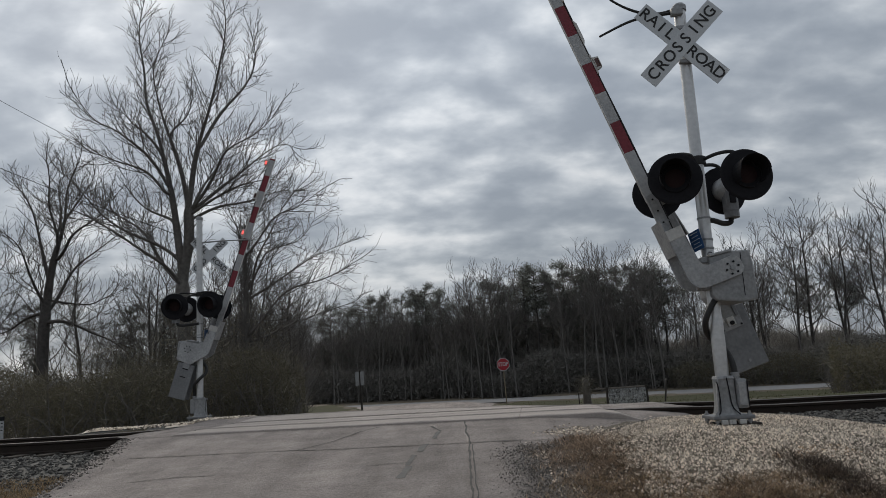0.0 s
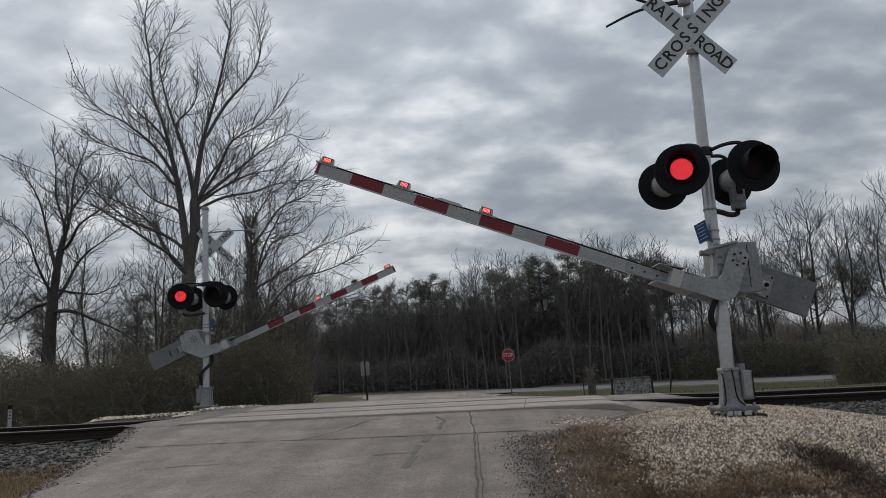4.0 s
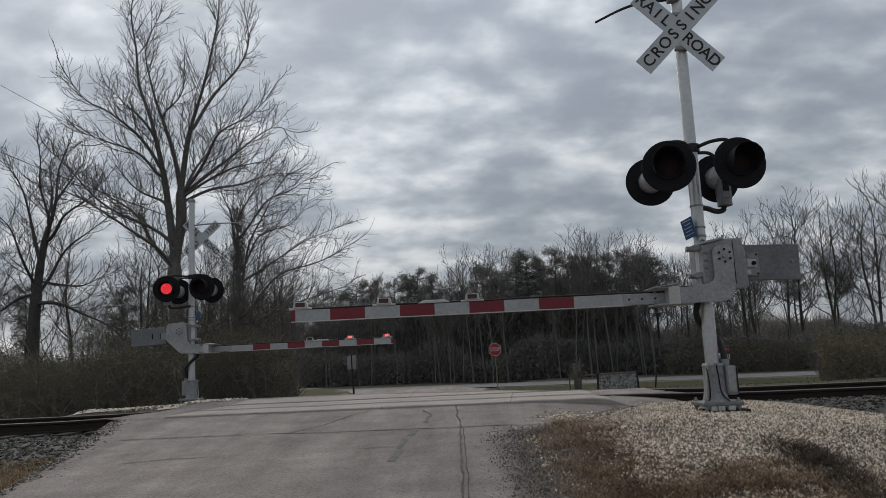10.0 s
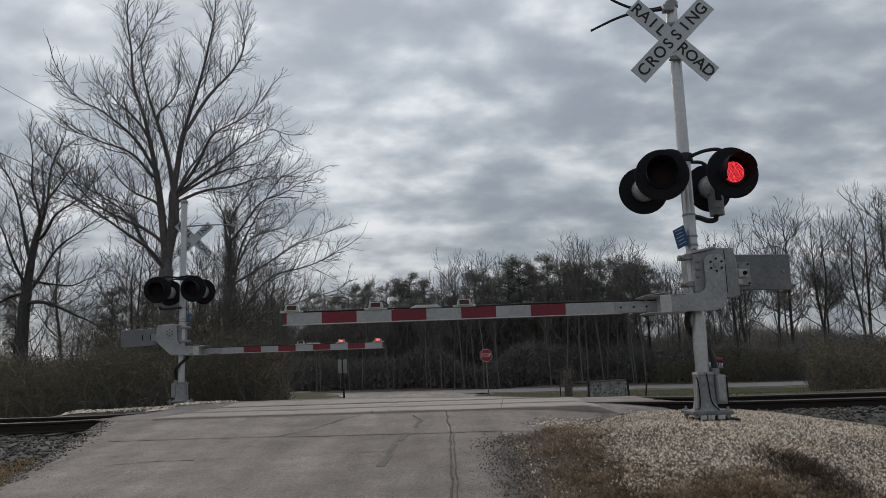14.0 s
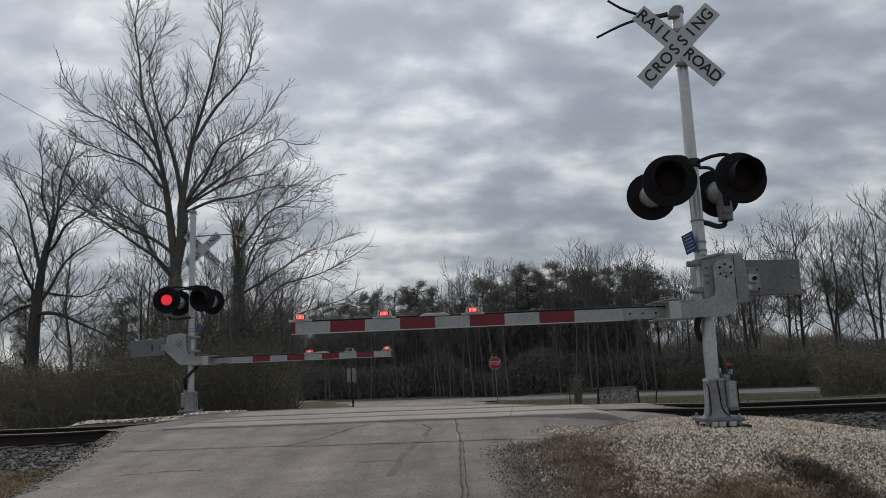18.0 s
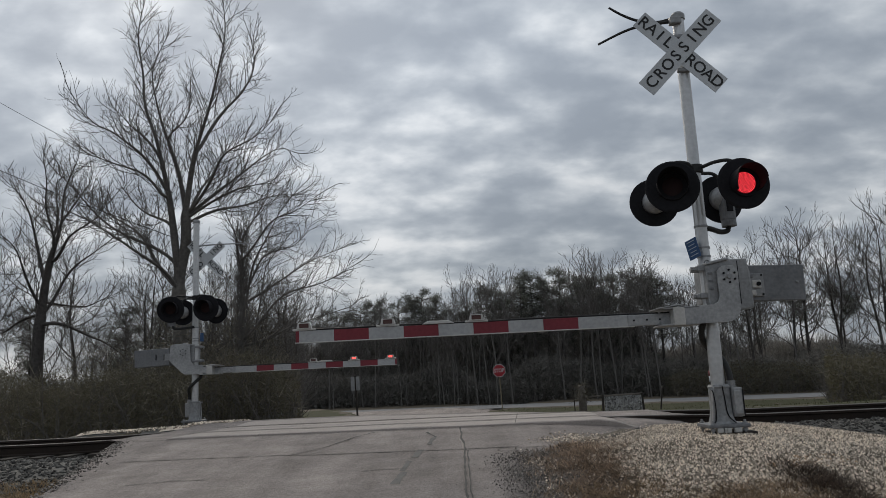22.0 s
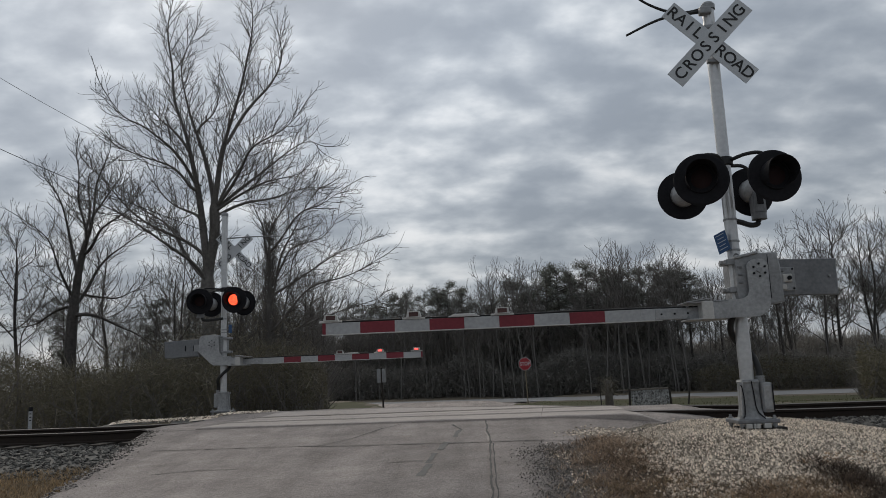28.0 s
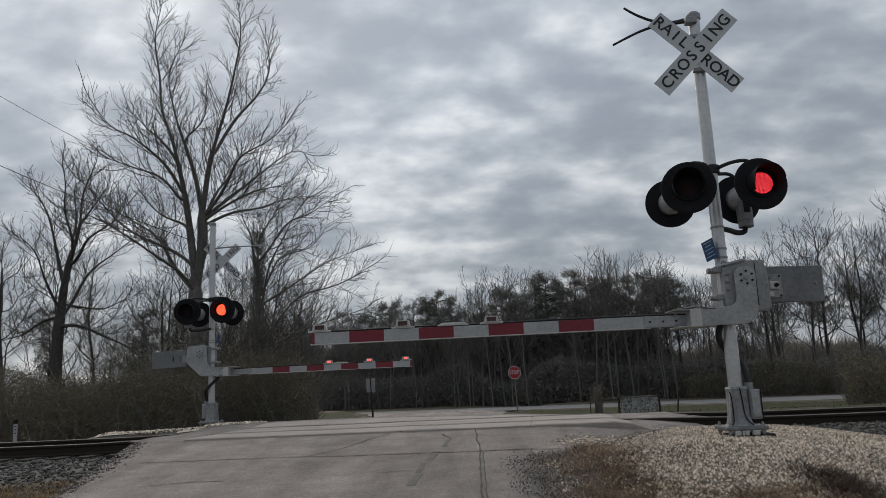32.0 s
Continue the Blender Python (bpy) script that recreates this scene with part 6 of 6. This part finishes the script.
def old_gate():
    x, y = 5.95, 27.0
    z = -0.69
    g = thing("board_panel", pose(x, y, z, 0, 0, 0), "weathered peeling board panel between dark posts", "fence panel")
    for dx, lean in ((-0.72, 2.0), (0.70, -3.0)):
        part("post", box(0.07, 0.07, 0.92, (dx, 0, 0.2), 0.012, turn=Matrix.Rotation(radians(lean), 4, "Y")), M_TIE, g, "dark wooden post")
    for k in range(16):
        w = 0.083
        part("board", box(w - 0.008, 0.022, 0.56 + random.uniform(-0.02, 0.02), (-0.625 + k * w, -0.01, 0.30), 0.004), M_PEEL, g)
    part("top_rail", box(2.2, 0.06, 0.06, (-0.40, 0.05, 0.605), 0.014, turn=Matrix.Rotation(radians(-1.0), 4, "Y")), M_POST, g, "long weathered top rail")
    return g


old_gate()


def vine_post():
    x, y = 4.52, 27.0
    z = ground_z(x, y) - 0.12
    p = thing("fence_post", pose(x, y, z), "thick post overgrown with dry vines", "post")
    part("shaft", lathe([(0.15, -0.2), (0.14, 0.6), (0.125, 1.08), (0.06, 1.12), (0.0, 1.12)], 12), M_POST, p, smooth=True)
    part("stake", rod((-0.28, 0, -0.2), (-0.30, 0, 1.15), 0.018, sides=8), M_TIE, p, "thin dark stake")
    rg = random.Random(3)
    v, f = [], []
    for _ in range(160):
        a = rg.uniform(0, 6.28)
        q = Vector((0.14 * math.cos(a), 0.14 * math.sin(a), rg.uniform(0.55, 1.15)))
        e = q + Vector((rg.gauss(0, 0.22), rg.gauss(0, 0.2), rg.gauss(0.05, 0.16)))
        add_tube(v, f, [q, q.lerp(e, 0.5) + Vector((0, 0, 0.05)), e], [0.009, 0.007, 0.003], 3)
    part("vine", mesh_of("vine", v, f, M_TWIG2), M_TWIG2, p, "dry brown vine")


vine_post()


def wire_stakes():
    made = None
    for x, y, h, lean in ((8.05, 30, 0.95, 8), (-5.15, 24.0, 1.0, 2), (-4.95, 24.2, 0.95, -3), (-6.4, 24.3, 0.8, 1)):
        g = ground_z(x, y)
        h = h if x > 0 else 0.16 - g
        m = pose(x, y, g, 0, lean, 0)
        bm = rod((0, 0, -0.2), (0, 0, h), 0.035, 0.03, sides=8)
        t = thing("stake", m, "dark leaning fence stake in the grass", "stake", "fence stakes")
        part("shaft", bm, M_TIE, t)
        part("tip", rod((0, 0, h - 0.001), (0, 0, h + 0.05), 0.036, 0.02, sides=8), M_POST, t)


wire_stakes()


def grey_box():
    x, y = -5.75, 24.4
    t = thing("utility_box", pose(x, y, ground_z(x, y)), "small grey box on a short post by the brush", "utility box")
    h = -0.02 - ground_z(x, y)
    part("case", box(0.42, 0.25, 0.34, (0, 0, h - 0.17), 0.02), M_GALV, t)
    part("leg", box(0.08, 0.08, h, (0, 0, h / 2 - 0.2), 0.01), M_TIE, t)


grey_box()


def track_marker():
    x, y = -9.7, 16.0
    z = ground_z(x, y)
    t = thing("track_marker", pose(x, y, z), "short white marker post with black cap and bars", "marker post")
    h = 0.32 - z
    part("shaft", box(0.075, 0.03, h, (0, 0, h / 2), 0.006), M_WHITE, t)
    part("cap", box(0.085, 0.04, 0.09, (0, 0, h + 0.04), 0.006), M_BLACK, t, "black cap")
    for k in range(3):
        part("bar", box(0.045, 0.034, 0.02, (0.006, 0, h - 0.06 - k * 0.07), 0.002), M_INK, t)


track_marker()


def overhead_wires():
    for a, b, r in (((-22.6, 24, 16.0), (-9.0, 24, 7.3), 0.008), ((-22.6, 24, 12.6), (-9.0, 24, 5.8), 0.012)):
        a, b = Vector(a), Vector(b)
        pts = [a.lerp(b, s / 12) - Vector((0, 0, 0.35 * math.sin(math.pi * s / 12))) for s in range(-6, 13)]
        v, f = [], []
        add_tube(v, f, pts, [r] * len(pts), 5)
        tagged(part("overhead_wire", mesh_of("overhead_wire", v, f, M_WIRE, True), M_WIRE), "thin black overhead wire sagging past the trees", "cable", "overhead wires")


overhead_wires()


# ---- the flag behind the signal ----
FLAG = [(0.0, 91), (9.5, 91), (10.0, 30), (10.5, 14), (11.0, 12), (12.0, 1), (13.0, 4), (14.0, 20), (15.2, 30), (17.0, 20), (18.0, 25), (18.6, 75), (19.0, 91), (21.7, 91), (22.0, 104), (22.4, 91), (32.0, 91)]
FLAG_AT = pose(0, 0, 0)


def roadside_flag():
    x, y = 10.56, 30.0
    z = ground_z(x, y)
    t = thing("roadside_flag", pose(x, y, z), "small red and white flag on a thin pole by the verge", "flag")
    h = 0.69 - z
    part("pole", rod((0, 0, -0.2), (0, 0, h), 0.012, sides=8), M_GALV, t)
    v, f = [], []
    for i in range(9):
        for j in range(2):
            v.append((0.02 + 0.104 * i, 0.03 * math.sin(i * 1.1), h - 0.02 - 0.22 * j - 0.01 * i))
    f = [(2 * i, 2 * i + 1, 2 * i + 3, 2 * i + 2) for i in range(8)]
    cloth = part("cloth", mesh_of("cloth", v, f, M_RED, True), M_RED, t, "red upper half of the cloth")
    mod = cloth.modifiers.new("thickness", "SOLIDIFY")
    mod.thickness = 0.004
    low = [(a, b, c - 0.22) for a, b, c in v]
    lower = part("lower_band", mesh_of("lower_band", low, f, M_BAR, True), M_BAR, cloth, "white lower half of the cloth")
    mod = lower.modifiers.new("thickness", "SOLIDIFY")
    mod.thickness = 0.004
    words("PEN", 0.22, M_INK, pose(0.52, -0.045, h - 0.36, 90, 0, 0), "lettering", cloth, squeeze=1.0)
    return cloth


flag = roadside_flag()


# ---- the pickup on the highway ----
def pickup_at(t):
    x = 2.44 + 27.5 * (t - 11.8) - 5.1
    return pose(x, 57.0 + HWY_SLOPE * x, -1.19, 0, 0, math.degrees(math.atan(HWY_SLOPE)))


def make_pickup():
    """A dark crew-cab pickup; its nose towards +x, its tail at x = 0."""
    t = thing("pickup_truck", pickup_at(0), "black crew-cab pickup truck driving on the highway", "pickup truck")
    # lower body with wheel arches, as an outline drawn across
    def arch(cx, r=0.47, n=10):
        return [(cx + r * math.cos(math.pi * k / n), 0.40 + r * 0.98 * math.sin(math.pi * k / n)) for k in range(n, -1, -1)]
    low = [(0.05, 0.55), (0.08, 0.48), (0.70, 0.42)] + arch(1.25) + [(1.8, 0.40), (4.0, 0.40)] + arch(4.72) + [(5.3, 0.40), (5.72, 0.42), (5.80, 0.55), (5.80, 0.80), (5.74, 1.12), (5.55, 1.19), (4.35, 1.26), (4.2, 1.28), (2.05, 1.28), (2.0, 1.30), (0.06, 1.30), (0.03, 1.2)]
    part("body", prism(low, 1.92, bevel=0.03), M_TRUCK, t, "glossy black body")
    cab = [(2.02, 1.22), (4.22, 1.22), (4.25, 1.30), (3.55, 1.82), (3.40, 1.88), (2.45, 1.90), (2.30, 1.86), (2.08, 1.36)]
    bm = prism(cab, 1.62, bevel=0.05)
    part("cab", bm, M_TRUCK, t)
    for side in (-1, 1):
        y = side * 0.812
        for name, quad in (("rear_window", [(2.22, 1.34), (2.92, 1.34), (2.92, 1.80), (2.45, 1.80)]), ("front_window", [(3.0, 1.34), (3.95, 1.34), (3.48, 1.78), (3.0, 1.80)])):
            part(name, prism(quad, 0.012, Matrix.Translation((0, y, 0)), 0.003), M_GLASSD, t, "dark side window")
        for x in (2.0, 3.0):
            part("door_handle", box(0.2, 0.03, 0.04, (x + 0.2, side * 0.965, 1.12), 0.008), M_CHROME, t)
        part("side_step", box(2.1, 0.1, 0.06, (2.9, side * 0.93, 0.40), 0.02), M_CHROME, t, "bright side step")
        part("mirror", box(0.16, 0.22, 0.2, (3.92, side * 1.02, 1.40), 0.04), M_TRUCK, t)
        part("headlight", box(0.16, 0.34, 0.2, (5.71, side * 0.74, 0.98), 0.04), M_CHROME, t, "clear headlight")
        part("tail_light", box(0.08, 0.12, 0.34, (0.06, side * 0.88, 1.05), 0.02), M_RED, t, "red tail light")
    part("windscreen", prism([(4.20, 1.32), (4.22, 1.335), (3.58, 1.815), (3.56, 1.80)], 1.42), M_GLASSD, t, "dark windscreen")
    part("bed_floor", box(1.85, 1.6, 0.05, (1.02, 0, 1.31), 0.01), M_BLACK, t, "black bed cover")
    part("grille", box(0.05, 1.1, 0.34, (5.785, 0, 0.93), 0.02), M_CHROME, t, "bright grille")
    part("front_bumper", box(0.22, 1.94, 0.22, (5.78, 0, 0.60), 0.06), M_CHROME, t, "chrome front bumper")
    part("rear_bumper", box(0.22, 1.9, 0.2, (0.0, 0, 0.60), 0.05), M_CHROME, t, "chrome rear bumper")
    wheels = []
    for x in (1.25, 4.72):
        for side in (-1, 1):
            m = Matrix.Rotation(radians(90), 4, "X")
            bm = lathe([(0.23, -0.12), (0.36, -0.13), (0.40, -0.09), (0.405, 0.0), (0.40, 0.09), (0.36, 0.13), (0.23, 0.12)], 28, m)
            w = part("wheel", bm, M_RUBBER, t, "black tyre", at=pose(x, side * 0.84, 0.405))
            bm = lathe([(0.0, -0.128), (0.08, -0.13), (0.10, -0.122), (0.22, -0.125), (0.235, -0.12), (0.235, 0.12), (0.22, 0.125), (0.10, 0.122), (0.08, 0.13), (0.0, 0.128)], 20, m)
            part("rim", bm, M_RIM, w, "alloy rim")
            for k in range(5):
                a = 2 * math.pi * k / 5
                part("spoke", box(0.05, 0.262, 0.17, (0.14 * math.cos(a), 0, 0.14 * math.sin(a)), 0.01, turn=Matrix.Rotation(-a + math.pi / 2, 4, "Y")), M_RIM, w)
            wheels.append((w, x, side))
    return t, wheels


pickup, pickup_wheels = make_pickup()


def grit_on_road():
    """Loose grit thinning out from the shoulder onto the paving."""
    rg = random.Random(77)
    v, f = [], []
    tri = [(0, 2, 4), (2, 1, 4), (1, 3, 4), (3, 0, 4)]
    for _ in range(9000):
        y = rg.uniform(4.2, 10.4)
        x = road_edges(y)[1] + 0.2 - abs(rg.gauss(0, 0.28))
        if across(x, y) > -2.1:
            continue
        s = rg.uniform(0.003, 0.010)
        z = road_z(x, y) + 0.012 * noise.noise(Vector((x * 0.8, y * 0.8, 7))) - 0.02 * smooth01((x - road_edges(y)[1] + 0.2) / 0.2)
        i, a = len(v), rg.uniform(0, 6)
        for k in range(4):
            b = a + math.pi * (0, 1, 0.5, 1.5)[k]
            v.append((x + s * math.cos(b) * rg.uniform(0.5, 1), y + s * math.sin(b) * rg.uniform(0.5, 1), z))
        v.append((x, y, z + s * 0.8))
        f += [tuple(i + k for k in t) for t in tri]
    tagged(part("road_grit", mesh_of("road_grit", v, f, M_GRIT), M_GRIT), "dark loose grit along the crumbling edge of the paving", "grit", kind="stuff")


grit_on_road()


# ---- what moves ----
GATE = [(0.0, 69.4), (0.5, 62.6), (1.0, 55.8), (1.5, 49.5), (2.0, 43.2), (2.5, 37.3), (3.0, 31.6), (3.5, 26.0), (4.5, 16.2), (5.5, 8.4), (6.0, 4.8), (6.5, 2.0), (7.0, 0.1), (7.5, 0.0), (8.0, 0.0), (32.0, 0.0)]
# The lamps change over every 0.5964 s; the left one comes on at 9.4 s. Spells in which a lamp stays dark are listed beside it.
HALF, LEFT_ON = 0.5964, 9.4
DARK = {"near_left": [(31.9, 33), (6.92, 7.05), (0, 1.06), (5.7, 6.5), (9.97, 10.1), (17.7, 18.4)], "near_right": [(0, 3.5), (6.9, 7.1), (9.9, 10.07), (15.9, 16.6), (17.1, 17.8), (27.8, 28.5), (29.0, 29.7)],
        "far_left": [(31.9, 33), (0, 1.06), (10.6, 11.25), (12.9, 13.1), (13.3, 13.62), (14.2, 14.8), (16.5, 17.2), (22.5, 23.2), (28.5, 29.1)],
        "far_right": [(0, 0.46), (11.2, 11.85), (12.4, 13.02), (13.6, 14.2), (20.8, 21.3), (21.9, 22.5), (23.1, 23.7), (24.3, 24.9)]}


def flashes(left, dark=(), late=0.0):
    """Times at which a lamp comes on and goes off again, from the clip's start to its end."""
    spells = []
    t = LEFT_ON + late - 2 * HALF * 9 + (0 if left else HALF)
    while t < 32.2:
        a, b = max(t, 0.0), min(t + HALF, 32.2)
        cut = [(a, b)]
        for p, q in dark:
            cut = [piece for c, d in cut for piece in ((c, min(d, p)), (max(c, q), d)) if piece[1] - piece[0] > 0.05]
        spells += cut
        t += 2 * HALF
    return [s for s in spells if s[1] > 0.1]


def blink(ob, spells, lit, unlit):
    """Slides the glowing plate out to its lens while the lamp is on, and back into the case while it is off."""
    rows, step = [], 1 / FPS
    if not spells or spells[0][0] > 0.05:
        rows.append((0.0, unlit))
    for a, b in spells:
        if a > 0.05:
            rows += [(a - step, unlit), (a, lit)]
        else:
            rows.append((0.0, lit))
        if b < 32.0:
            rows += [(b - step, lit), (b, unlit)]
    rows.append((32.0, rows[-1][1]))
    seen, clean = set(), []
    for t, m in rows:
        if frame(t) not in seen:
            seen.add(frame(t))
            clean.append((t, m))
    walk(ob, clean)


def motions():
    for gate, extra in ((near_gate, 0.9), (far_gate, 1.5)):
        arm, piv = gate[1], gate[4]
        walk(arm, [(t, pose(piv.x, piv.y, piv.z, 0, a + extra * min(a / 40, 1), 0)) for t, a in GATE])
    for side, gate in (("near", near_gate), ("far", far_gate)):
        for led, x in gate[3]:
            left = (x < 0) == (side == "near")
            blink(led, flashes(left, DARK[side + ("_left" if left else "_right")], 0.0 if side == "near" else 0.05), pose(0, LED_OUT, 0), pose(0, LED_IN, 0))
    for tips, front in ((near_tips, -1), (far_tips, 1)):
        for k, (lens, x, y, z) in enumerate(tips):
            shown, hidden = pose(x, y + 0.0355 * front, z, 0, 0, 0 if front < 0 else 180), pose(x, y, z, 0, 0, 0 if front < 0 else 180)
            if front < 0:
                blink(lens, flashes(True, [(0, 3.45), (6.92, 7.05), (31.9, 33)]), shown, hidden)
            elif k == 0:
                walk(lens, [(0.0, shown), (32.0, shown)])
            else:
                blink(lens, flashes(k == 2), shown, hidden)
    walk(pickup, [(t, pickup_at(t)) for t in (0.0, 8.0, 11.0, 11.5, 12.0, 12.5, 13.0, 20.0, 32.0)])
    for wheel, x, side in pickup_wheels:
        rows, turn = [], -66.0
        times = [0.0, 11.0] + [11.0 + 0.018 * k for k in range(1, 112)] + [32.0]
        walk(wheel, [(t, pose(x, side * 0.84, 0.405, 0, turn * min(max(k - 1, 0), 111), 0)) for k, t in enumerate(times)])
    walk(flag, [(t, FLAG_AT @ pose(0, 0, 0, 0, 0, a)) for t, a in FLAG])


motions()
